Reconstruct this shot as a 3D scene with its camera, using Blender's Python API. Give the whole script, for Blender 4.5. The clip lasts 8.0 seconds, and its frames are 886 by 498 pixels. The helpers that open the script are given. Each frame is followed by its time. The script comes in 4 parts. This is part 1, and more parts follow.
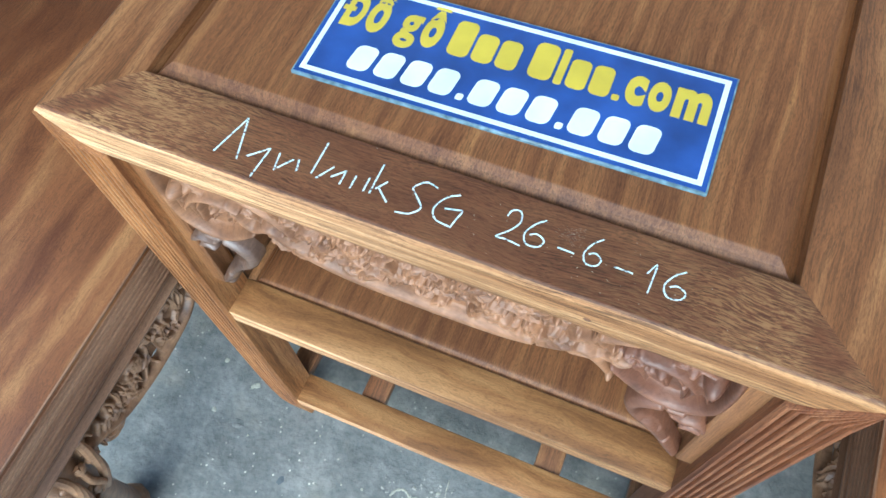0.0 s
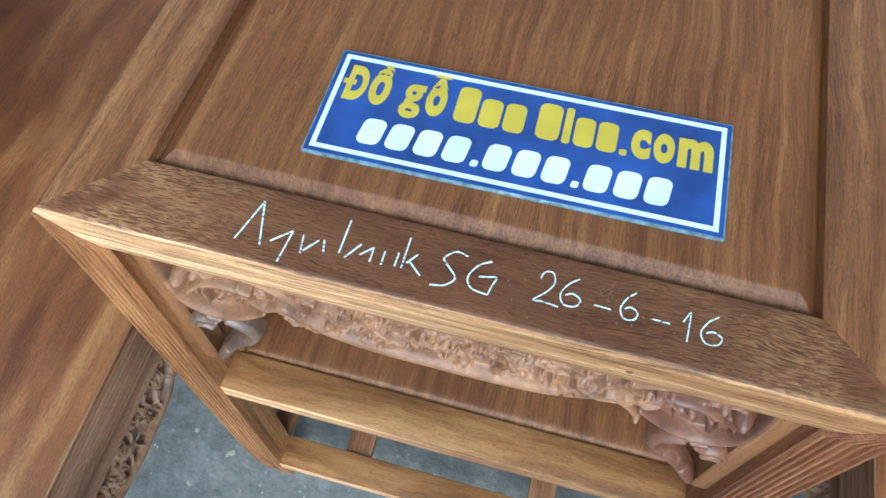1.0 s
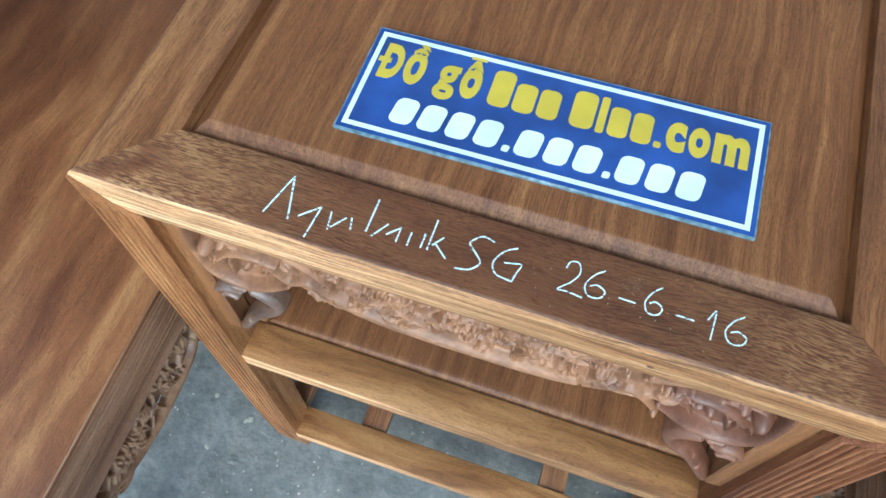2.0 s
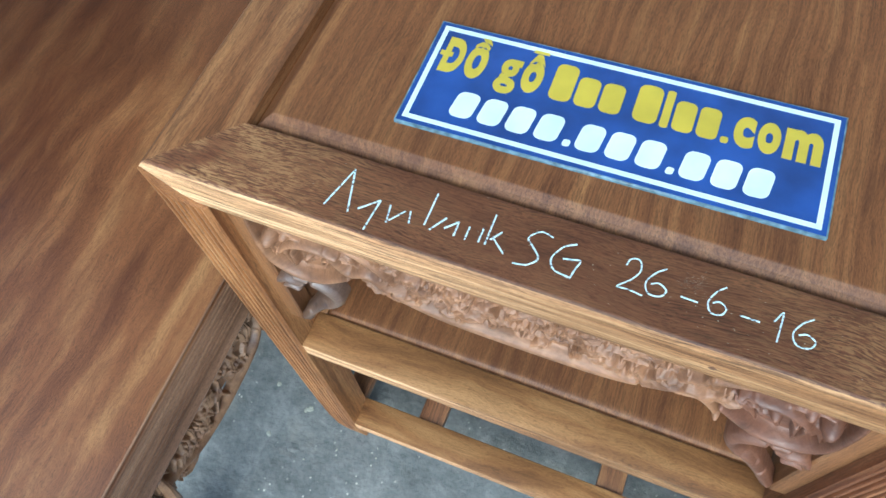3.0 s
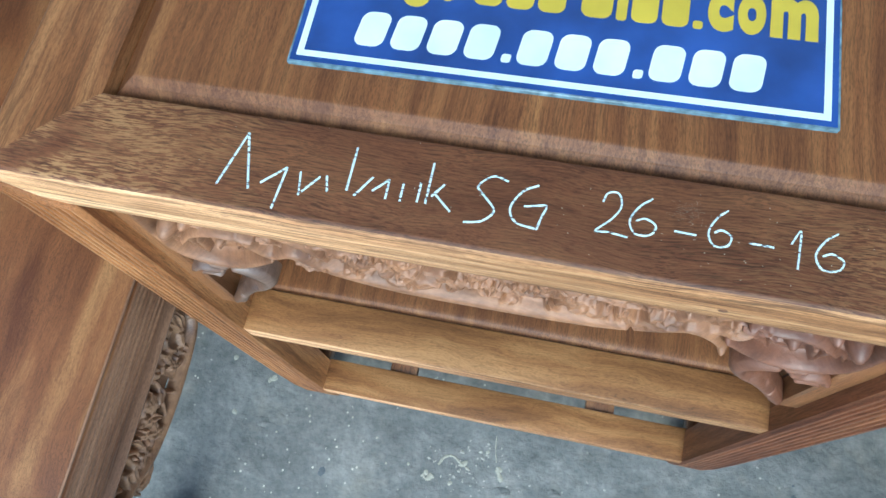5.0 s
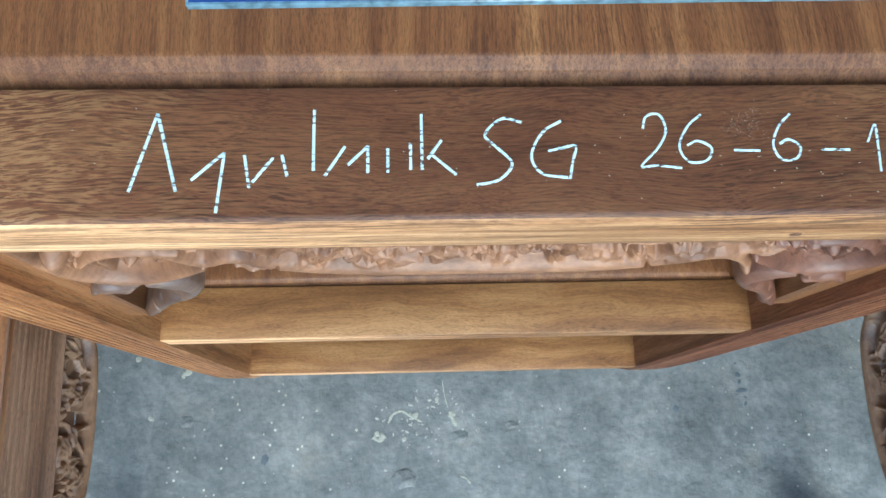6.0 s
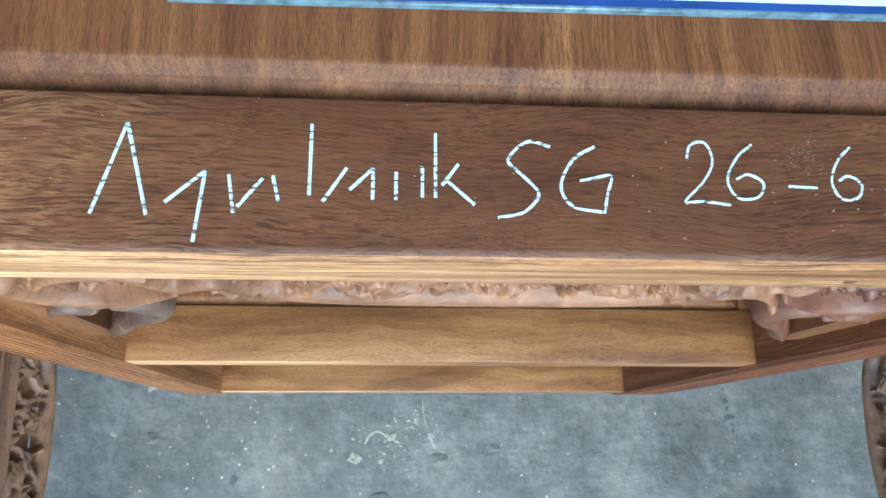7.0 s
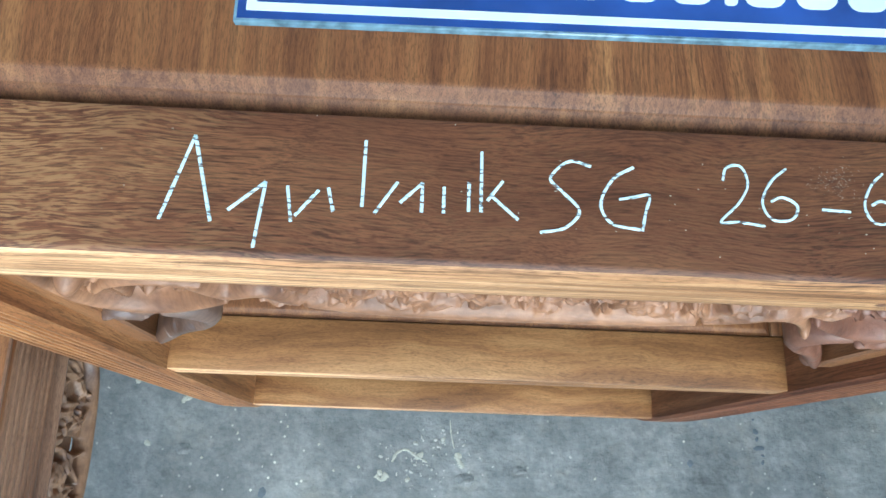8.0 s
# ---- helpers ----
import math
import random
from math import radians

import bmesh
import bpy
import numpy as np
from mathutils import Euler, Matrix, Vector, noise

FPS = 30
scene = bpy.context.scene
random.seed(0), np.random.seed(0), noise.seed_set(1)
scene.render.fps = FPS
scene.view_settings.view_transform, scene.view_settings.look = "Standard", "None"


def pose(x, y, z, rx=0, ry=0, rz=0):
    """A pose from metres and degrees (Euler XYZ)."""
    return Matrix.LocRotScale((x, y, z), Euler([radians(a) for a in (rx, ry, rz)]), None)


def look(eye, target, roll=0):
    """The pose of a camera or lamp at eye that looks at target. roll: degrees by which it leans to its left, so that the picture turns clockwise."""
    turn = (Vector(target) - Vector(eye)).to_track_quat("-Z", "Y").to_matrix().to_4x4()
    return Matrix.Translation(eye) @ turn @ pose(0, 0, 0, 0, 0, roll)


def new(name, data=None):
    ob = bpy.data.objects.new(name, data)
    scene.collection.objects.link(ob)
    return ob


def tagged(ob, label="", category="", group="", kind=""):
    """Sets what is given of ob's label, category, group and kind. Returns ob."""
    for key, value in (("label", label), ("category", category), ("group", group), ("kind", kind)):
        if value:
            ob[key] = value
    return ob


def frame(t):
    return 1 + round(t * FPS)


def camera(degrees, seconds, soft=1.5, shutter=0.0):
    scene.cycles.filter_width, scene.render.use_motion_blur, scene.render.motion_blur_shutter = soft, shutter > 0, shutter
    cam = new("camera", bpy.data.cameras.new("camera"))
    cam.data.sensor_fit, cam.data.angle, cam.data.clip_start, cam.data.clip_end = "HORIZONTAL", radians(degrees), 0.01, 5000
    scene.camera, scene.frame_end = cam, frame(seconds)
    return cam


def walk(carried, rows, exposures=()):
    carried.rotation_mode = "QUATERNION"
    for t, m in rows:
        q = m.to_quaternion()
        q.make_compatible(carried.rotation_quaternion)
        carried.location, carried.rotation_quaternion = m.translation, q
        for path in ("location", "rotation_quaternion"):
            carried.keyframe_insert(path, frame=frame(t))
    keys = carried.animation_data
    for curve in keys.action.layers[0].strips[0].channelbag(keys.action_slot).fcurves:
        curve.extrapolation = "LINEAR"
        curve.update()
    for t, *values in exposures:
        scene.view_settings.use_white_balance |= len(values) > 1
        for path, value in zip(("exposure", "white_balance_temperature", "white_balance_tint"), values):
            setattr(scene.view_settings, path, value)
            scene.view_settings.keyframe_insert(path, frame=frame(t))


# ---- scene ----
cam = camera(61.8, 8.0, soft=1.6)
EXPOSURES = [(0.0, 0.66, 4950, -6), (1.0, 0.47, 4950, -6), (5.0, 0.46, 4950, -6), (6.5, 0.51, 4950, -6), (8.0, 0.58, 4950, -6)]
PATH = [
    (0, (-0.028, 0.171, 1.082), (-0.459, 0.994, -0.689), -5.4),
    (0.5, (-0.054, 0.166, 1.099), (-0.439, 1.096, -0.63), -2.8),
    (1, (-0.095, 0.169, 1.099), (-0.347, 1.119, -0.643), 0.4),
    (1.5, (-0.098, 0.173, 1.102), (-0.314, 1.084, -0.665), 1.0),
    (2, (-0.097, 0.171, 1.1), (-0.396, 1.054, -0.669), 0.1),
    (2.2, (-0.099, 0.167, 1.104), (-0.446, 1.032, -0.666), -1.5),
    (3.3, (-0.092, 0.173, 1.097), (-0.553, 0.983, -0.672), -8.7),
    (3.5, (-0.09, 0.174, 1.096), (-0.534, 0.989, -0.676), -8.3),
    (4, (-0.083, 0.188, 1.088), (-0.487, 1.003, -0.694), -9.2),
    (4.5, (-0.079, 0.208, 1.079), (-0.452, 1.0, -0.72), -7.0),
    (5, (-0.11, 0.228, 1.031), (-0.394, 0.881, -0.838), -12.4),
    (5.2, (-0.132, 0.239, 1.012), (-0.299, 0.835, -0.89), -9.1),
    (6.3, (-0.177, 0.272, 0.953), (-0.053, 0.76, -0.983), 12.9),
    (6.5, (-0.179, 0.276, 0.945), (-0.03, 0.767, -0.988), 16.4),
    (7, (-0.184, 0.285, 0.933), (-0.037, 0.792, -0.996), 16.5),
    (7.5, (-0.188, 0.287, 0.935), (-0.088, 0.81, -0.993), 12.8),
    (8, (-0.19, 0.278, 0.943), (-0.119, 0.847, -0.973), 9.3),
]
walk(cam, [(t, look(eye, target, roll)) for t, eye, target, roll in PATH], exposures=EXPOSURES)

# ---- world, sun, exposure ----
world = bpy.data.worlds.new("sky")
scene.world = world
world.use_nodes = True
wn = world.node_tree
sky = wn.nodes.new("ShaderNodeTexSky")
sky.sky_type = "NISHITA"
sky.sun_disc = False
sky.sun_elevation, sky.sun_rotation = radians(42), radians(173)
sky.air_density, sky.dust_density = 1.0, 4.0
wn.nodes["Background"].inputs["Strength"].default_value = 0.2
wn.links.new(sky.outputs["Color"], wn.nodes["Background"].inputs["Color"])

sun = new("sun", bpy.data.lights.new("sun", "SUN"))
sun.data.energy, sun.data.angle, sun.data.color = 1.3, radians(55), (1.0, 0.98, 0.95)
sun.matrix_world = look((0.35, -3.05, 2.8), (0, 0, 0))


# ---- materials ----
def nodes_of(name):
    m = bpy.data.materials.new(name)
    m.use_nodes = True
    return m, m.node_tree, m.node_tree.nodes["Principled BSDF"]


def add(tree, kind, **inputs):
    n = tree.nodes.new(kind)
    for k, v in inputs.items():
        n.inputs[k.replace("_", " ")].default_value = v
    return n


def ramp(tree, stops):
    n = tree.nodes.new("ShaderNodeValToRGB")
    e = n.color_ramp.elements
    while len(e) < len(stops):
        e.new(0.5)
    for el, (p, c) in zip(e, stops):
        el.position, el.color = p, (*c, 1) if len(c) == 3 else c
    return n


def mix(tree, kind, fac, a, b):
    n = tree.nodes.new("ShaderNodeMix")
    n.data_type, n.blend_type = "RGBA", kind
    for sock, v in ((n.inputs[0], fac), (n.inputs[6], a), (n.inputs[7], b)):
        if isinstance(v, bpy.types.NodeSocket):
            tree.links.new(v, sock)
        else:
            sock.default_value = v if not isinstance(v, tuple) else (*v, 1)
    return n.outputs[2]


def wood(name, axis, dark, mid, light, band=60.0, run=3.0, rough=0.42, line=0.6, lines=600.0, line_run=22.0, wave=0.004, coat=0.15, bump=0.12, spread=0.17, fleck=None, tone=None):
    """Oiled hardwood with its grain along one axis: broad bands, thin dark grain lines and fine pores, all bent by one slow waver of some millimetres."""
    m, t, p = nodes_of(name)
    L = t.links.new
    co = t.nodes.new("ShaderNodeTexCoord")
    info = t.nodes.new("ShaderNodeObjectInfo")
    shift = add(t, "ShaderNodeVectorMath")
    shift.operation = "SCALE"
    shift.inputs[0].default_value = (3.1, 2.3, 1.7)
    L(info.outputs["Random"], shift.inputs["Scale"])
    moved = add(t, "ShaderNodeVectorMath")
    L(co.outputs["Object"], moved.inputs[0])
    L(shift.outputs[0], moved.inputs[1])
    slow = t.nodes.new("ShaderNodeMapping")
    slow.inputs["Scale"].default_value = [7.0 if k == axis else 16.0 for k in range(3)]
    L(moved.outputs[0], slow.inputs["Vector"])
    warp = add(t, "ShaderNodeTexNoise", Scale=1.0, Detail=2.5, Roughness=0.55)
    L(slow.outputs[0], warp.inputs["Vector"])
    wv = add(t, "ShaderNodeVectorMath")
    wv.operation = "SCALE"
    wv.inputs["Scale"].default_value = wave * 6
    L(warp.outputs["Color"], wv.inputs[0])
    bent = add(t, "ShaderNodeVectorMath")
    L(moved.outputs[0], bent.inputs[0])
    L(wv.outputs[0], bent.inputs[1])

    def layer(across, along, detail, roughness):
        mp = t.nodes.new("ShaderNodeMapping")
        mp.inputs["Scale"].default_value = [along if k == axis else across for k in range(3)]
        L(bent.outputs[0], mp.inputs["Vector"])
        n = add(t, "ShaderNodeTexNoise", Scale=1.0, Detail=detail, Roughness=roughness)
        L(mp.outputs[0], n.inputs["Vector"])
        return n.outputs["Fac"]

    col = ramp(t, [(0.5 - spread, dark), (0.5, mid), (0.5 + spread, light)])
    L(layer(band, run, 3.0, 0.55), col.inputs["Fac"])
    lr = ramp(t, [(0.41, (0.36, 0.34, 0.34)), (0.47, (0.93, 0.93, 0.93)), (0.6, (1.16, 1.15, 1.12))])
    grain = layer(lines, line_run, 2.0, 0.5)
    L(grain, lr.inputs["Fac"])
    where = ramp(t, [(0.35, (line * 0.45,) * 3), (0.65, (line,) * 3)])
    big = add(t, "ShaderNodeTexNoise", Scale=11.0, Detail=3.0)
    L(moved.outputs[0], big.inputs["Vector"])
    L(big.outputs["Fac"], where.inputs["Fac"])
    c1 = mix(t, "MULTIPLY", where.outputs["Color"], col.outputs["Color"], lr.outputs["Color"])
    pore = layer(3200, 240, 2.0, 0.6)
    pr = ramp(t, [(0.38, (0.5, 0.48, 0.47)), (0.5, (1, 1, 1)), (0.64, (1.14, 1.14, 1.13))])
    L(pore, pr.inputs["Fac"])
    c2 = mix(t, "MULTIPLY", 0.7, c1, pr.outputs["Color"])
    blot = add(t, "ShaderNodeTexNoise", Scale=5.0, Detail=3.0)
    L(moved.outputs[0], blot.inputs["Vector"])
    br = ramp(t, [(0.3, (0.84, 0.82, 0.8)), (0.7, (1.1, 1.08, 1.06))])
    L(blot.outputs["Fac"], br.inputs["Fac"])
    c3 = mix(t, "MULTIPLY", 1.0, c2, br.outputs["Color"])
    if fleck:
        # short pale dashes of open grain, thick towards the two ends of the board
        xyz = t.nodes.new("ShaderNodeSeparateXYZ")
        L(co.outputs["Object"], xyz.inputs[0])
        ends = t.nodes.new("ShaderNodeMath")
        ends.operation = "ABSOLUTE"
        L(xyz.outputs[axis], ends.inputs[0])
        reach = add(t, "ShaderNodeMapRange")
        reach.inputs["From Min"].default_value, reach.inputs["From Max"].default_value = 0.09, 0.21
        reach.inputs["To Min"].default_value, reach.inputs["To Max"].default_value = 0.12, 1.0
        L(ends.outputs[0], reach.inputs["Value"])
        fr = ramp(t, [(0.47, (0, 0, 0)), (0.56, (1, 1, 1))])
        L(layer(1350, 105, 2.0, 0.55), fr.inputs["Fac"])
        cloud = add(t, "ShaderNodeTexNoise", Scale=28.0, Detail=3.0)
        L(bent.outputs[0], cloud.inputs["Vector"])
        cr = ramp(t, [(0.32, (0, 0, 0)), (0.54, (0.8, 0.8, 0.8))])
        L(cloud.outputs["Fac"], cr.inputs["Fac"])
        f1 = mix(t, "MULTIPLY", 1.0, fr.outputs["Color"], cr.outputs["Color"])
        f2 = mix(t, "MULTIPLY", 1.0, f1, reach.outputs["Result"])
        c3 = mix(t, "MIX", f2, c3, fleck)
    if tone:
        # tone across or along the board: (axis, from, to) and colour factors; on seat and edge it paints light
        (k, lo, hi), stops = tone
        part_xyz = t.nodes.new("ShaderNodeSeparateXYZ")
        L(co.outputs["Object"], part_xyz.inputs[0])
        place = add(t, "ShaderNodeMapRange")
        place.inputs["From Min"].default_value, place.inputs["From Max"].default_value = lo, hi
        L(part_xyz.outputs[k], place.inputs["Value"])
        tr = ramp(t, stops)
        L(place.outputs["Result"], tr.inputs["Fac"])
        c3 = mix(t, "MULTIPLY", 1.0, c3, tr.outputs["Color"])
    L(c3, p.inputs["Base Color"])
    rr = add(t, "ShaderNodeMapRange")
    rr.inputs["To Min"].default_value, rr.inputs["To Max"].default_value = rough + 0.1, rough - 0.07
    L(grain, rr.inputs["Value"])
    L(rr.outputs["Result"], p.inputs["Roughness"])
    b = add(t, "ShaderNodeBump", Strength=bump, Distance=0.0006)
    L(pore, b.inputs["Height"])
    L(b.outputs["Normal"], p.inputs["Normal"])
    p.inputs["Specular IOR Level"].default_value = 0.34
    p.inputs["Coat Weight"].default_value = coat
    p.inputs["Coat Roughness"].default_value = 0.24
    return m


WOOD_PANEL = wood("striped_panel_wood", 1, (0.0882, 0.0324, 0.0113), (0.1665, 0.0693, 0.0243), (0.2700, 0.1323, 0.0477), band=130, run=3, rough=0.52, line=0.46, lines=900, line_run=24, wave=0.003, coat=0.06, spread=0.3)
WOOD_FRONT = wood("dark_flecked_wood", 0, (0.0720, 0.0270, 0.0121), (0.1224, 0.0491, 0.0216), (0.1890, 0.0918, 0.0396), band=45, run=7, rough=0.5, line=0.8, lines=1350, line_run=60, wave=0.005, coat=0.05, spread=0.3, fleck=(0.31, 0.175, 0.073), tone=((0, -0.26, 0.26), [(0.0, (1.4, 1.42, 1.42)), (0.45, (1.15, 1.15, 1.15)), (0.7, (0.9, 0.88, 0.88)), (1.0, (1.0, 1.0, 1.0))]))
WOOD_SIDE = wood("brown_frame_wood", 1, (0.115, 0.047, 0.018), (0.20, 0.087, 0.033), (0.30, 0.15, 0.06), band=80, run=3, rough=0.4, line=0.55, lines=1000, line_run=32, wave=0.003, coat=0.3, spread=0.2)
# paler wood at the left; the ramp also paints light falling off rightwards
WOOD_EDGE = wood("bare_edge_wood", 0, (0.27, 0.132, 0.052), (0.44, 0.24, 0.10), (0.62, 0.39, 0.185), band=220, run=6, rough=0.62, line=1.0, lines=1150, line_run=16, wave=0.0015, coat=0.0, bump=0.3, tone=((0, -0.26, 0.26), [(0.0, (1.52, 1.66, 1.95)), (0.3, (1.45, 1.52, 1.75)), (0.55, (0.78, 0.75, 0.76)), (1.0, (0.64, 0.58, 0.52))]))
# golden left leg, its colour also brightened for the light on that side
WOOD_LEG = wood("upright_leg_wood", 2, (0.1814, 0.0702, 0.0238), (0.3445, 0.1512, 0.0518), (0.4838, 0.2484, 0.0972), band=110, run=3, rough=0.42, line=0.7, lines=1200, line_run=30, wave=0.0015, coat=0.1)
WOOD_LEG_RED = wood("reddish_leg_wood", 2, (0.118, 0.039, 0.016), (0.205, 0.077, 0.031), (0.28, 0.122, 0.054), band=110, run=3, rough=0.46, line=0.7, lines=1200, line_run=30, wave=0.0015, coat=0.05)
WOOD_STRIP = wood("orange_strip_wood", 2, (0.20, 0.086, 0.033), (0.285, 0.134, 0.053), (0.38, 0.20, 0.09), band=90, run=4, rough=0.42, line=0.5, lines=1100, line_run=30, wave=0.002)
WOOD_RAIL = wood("golden_rail_wood", 0, (0.17, 0.077, 0.028), (0.305, 0.15, 0.054), (0.43, 0.237, 0.093), band=55, run=6, rough=0.43, line=0.35, lines=900, line_run=22, wave=0.006, spread=0.2)
# the tone ramp darkens the board's far side, painting the shade there
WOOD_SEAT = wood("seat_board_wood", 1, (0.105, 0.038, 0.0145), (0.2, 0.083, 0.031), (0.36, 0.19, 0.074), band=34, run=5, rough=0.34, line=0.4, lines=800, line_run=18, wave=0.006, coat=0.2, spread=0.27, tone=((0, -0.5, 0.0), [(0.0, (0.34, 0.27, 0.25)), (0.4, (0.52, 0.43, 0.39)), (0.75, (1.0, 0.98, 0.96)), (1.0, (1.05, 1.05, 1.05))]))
WOOD_SEAT_EDGE = wood("seat_edge_wood", 1, (0.138, 0.070, 0.038), (0.230, 0.124, 0.069), (0.333, 0.196, 0.115), band=90, run=4, rough=0.34, line=0.3, lines=1200, wave=0.001)


def carved_wood(name, dark, light, coat=0.5):
    m, t, p = nodes_of(name)
    L = t.links.new
    co = t.nodes.new("ShaderNodeTexCoord")
    n1 = add(t, "ShaderNodeTexNoise", Scale=45.0, Detail=5.0, Roughness=0.6)
    L(co.outputs["Object"], n1.inputs["Vector"])
    c = ramp(t, [(0.3, dark), (0.7, light)])
    L(n1.outputs["Fac"], c.inputs["Fac"])
    mp = t.nodes.new("ShaderNodeMapping")
    mp.inputs["Scale"].default_value = (120, 120, 900)
    L(co.outputs["Object"], mp.inputs["Vector"])
    n2 = add(t, "ShaderNodeTexNoise", Scale=1.0, Detail=3.0)
    L(mp.outputs[0], n2.inputs["Vector"])
    r2 = ramp(t, [(0.35, (0.7, 0.68, 0.66)), (0.6, (1.05, 1.05, 1.05))])
    L(n2.outputs["Fac"], r2.inputs["Fac"])
    geo = t.nodes.new("ShaderNodeNewGeometry")
    worn = ramp(t, [(0.51, (1, 1, 1)), (0.6, (1.3, 1.28, 1.24))])
    L(geo.outputs["Pointiness"], worn.inputs["Fac"])
    c1 = mix(t, "MULTIPLY", 0.6, c.outputs["Color"], r2.outputs["Color"])
    L(mix(t, "MULTIPLY", 0.7, c1, worn.outputs["Color"]), p.inputs["Base Color"])
    n3 = add(t, "ShaderNodeTexNoise", Scale=260.0, Detail=3.0)
    L(co.outputs["Object"], n3.inputs["Vector"])
    b = add(t, "ShaderNodeBump", Strength=0.4, Distance=0.0015)
    L(n3.outputs["Fac"], b.inputs["Height"])
    L(b.outputs["Normal"], p.inputs["Normal"])
    p.inputs["Roughness"].default_value = 0.55
    p.inputs["Coat Weight"].default_value = coat
    p.inputs["Coat Roughness"].default_value = 0.2
    return m


CARVED = carved_wood("carved_apron_wood", (0.118, 0.051, 0.022), (0.335, 0.168, 0.08), 0.15)
# redder wood of the right bracket, darkened too for the shade on that side
CARVED_RED = carved_wood("carved_reddish_shaded_wood", (0.092, 0.035, 0.0175), (0.205, 0.088, 0.046), 0.25)
# grey in the left curl's colour stands for sky reflected in its gloss
CARVED_GREY = carved_wood("carved_sky_tinted_wood", (0.075, 0.042, 0.028), (0.17, 0.10, 0.066), 0.8)
CARVED_SEAT = carved_wood("carved_seat_wood", (0.148, 0.076, 0.0385), (0.405, 0.233, 0.119), 0.4)


def concrete():
    m, t, p = nodes_of("stained_concrete")
    L = t.links.new
    co = t.nodes.new("ShaderNodeTexCoord")
    n1 = add(t, "ShaderNodeTexNoise", Scale=13.0, Detail=11.0, Roughness=0.68)
    L(co.outputs["Object"], n1.inputs["Vector"])
    c = ramp(t, [(0.34, (0.122, 0.126, 0.121)), (0.5, (0.192, 0.196, 0.187)), (0.66, (0.295, 0.292, 0.275))])
    L(n1.outputs["Fac"], c.inputs["Fac"])
    n2 = add(t, "ShaderNodeTexNoise", Scale=90.0, Detail=6.0, Roughness=0.75)
    L(co.outputs["Object"], n2.inputs["Vector"])
    r2 = ramp(t, [(0.3, (0.62, 0.65, 0.68)), (0.7, (1.2, 1.19, 1.15))])
    L(n2.outputs["Fac"], r2.inputs["Fac"])
    c1 = mix(t, "MULTIPLY", 0.9, c.outputs["Color"], r2.outputs["Color"])
    n4 = add(t, "ShaderNodeTexNoise", Scale=14.0, Detail=7.0, Roughness=0.7)
    L(co.outputs["Object"], n4.inputs["Vector"])
    r4 = ramp(t, [(0.54, (0, 0, 0)), (0.76, (0.5, 0.5, 0.5))])
    L(n4.outputs["Fac"], r4.inputs["Fac"])
    c2 = mix(t, "MIX", r4.outputs["Color"], c1, (0.36, 0.33, 0.26))
    vor = add(t, "ShaderNodeTexVoronoi", Scale=70.0, Randomness=1.0)
    L(co.outputs["Object"], vor.inputs["Vector"])
    r5 = ramp(t, [(0.07, (1, 1, 1)), (0.14, (0, 0, 0))])
    L(vor.outputs["Distance"], r5.inputs["Fac"])
    n6 = add(t, "ShaderNodeTexNoise", Scale=7.0, Detail=2.0)
    L(co.outputs["Object"], n6.inputs["Vector"])
    r6 = ramp(t, [(0.46, (0, 0, 0)), (0.6, (1, 1, 1))])
    L(n6.outputs["Fac"], r6.inputs["Fac"])
    msk = mix(t, "MULTIPLY", 1.0, r5.outputs["Color"], r6.outputs["Color"])
    L(mix(t, "MIX", msk, c2, (0.62, 0.6, 0.5)), p.inputs["Base Color"])
    p.inputs["Roughness"].default_value = 0.6
    n7 = add(t, "ShaderNodeTexNoise", Scale=42.0, Detail=5.0, Roughness=0.6)
    L(co.outputs["Object"], n7.inputs["Vector"])
    coarse = add(t, "ShaderNodeBump", Strength=0.55, Distance=0.006)
    L(n7.outputs["Fac"], coarse.inputs["Height"])
    b = add(t, "ShaderNodeBump", Strength=0.5, Distance=0.002)
    L(n2.outputs["Fac"], b.inputs["Height"])
    L(coarse.outputs["Normal"], b.inputs["Normal"])
    L(b.outputs["Normal"], p.inputs["Normal"])
    return m


def plain(name, colour, rough=0.6, grain=60.0, depth=0.15, lo=0.85, hi=1.1):
    m, t, p = nodes_of(name)
    co = t.nodes.new("ShaderNodeTexCoord")
    n = add(t, "ShaderNodeTexNoise", Scale=grain, Detail=5.0)
    t.links.new(co.outputs["Object"], n.inputs["Vector"])
    r = ramp(t, [(0.3, tuple(c * lo for c in colour)), (0.7, tuple(min(1, c * hi) for c in colour))])
    t.links.new(n.outputs["Fac"], r.inputs["Fac"])
    t.links.new(r.outputs["Color"], p.inputs["Base Color"])
    p.inputs["Roughness"].default_value = rough
    b = add(t, "ShaderNodeBump", Strength=depth, Distance=0.001)
    t.links.new(n.outputs["Fac"], b.inputs["Height"])
    t.links.new(b.outputs["Normal"], p.inputs["Normal"])
    return m


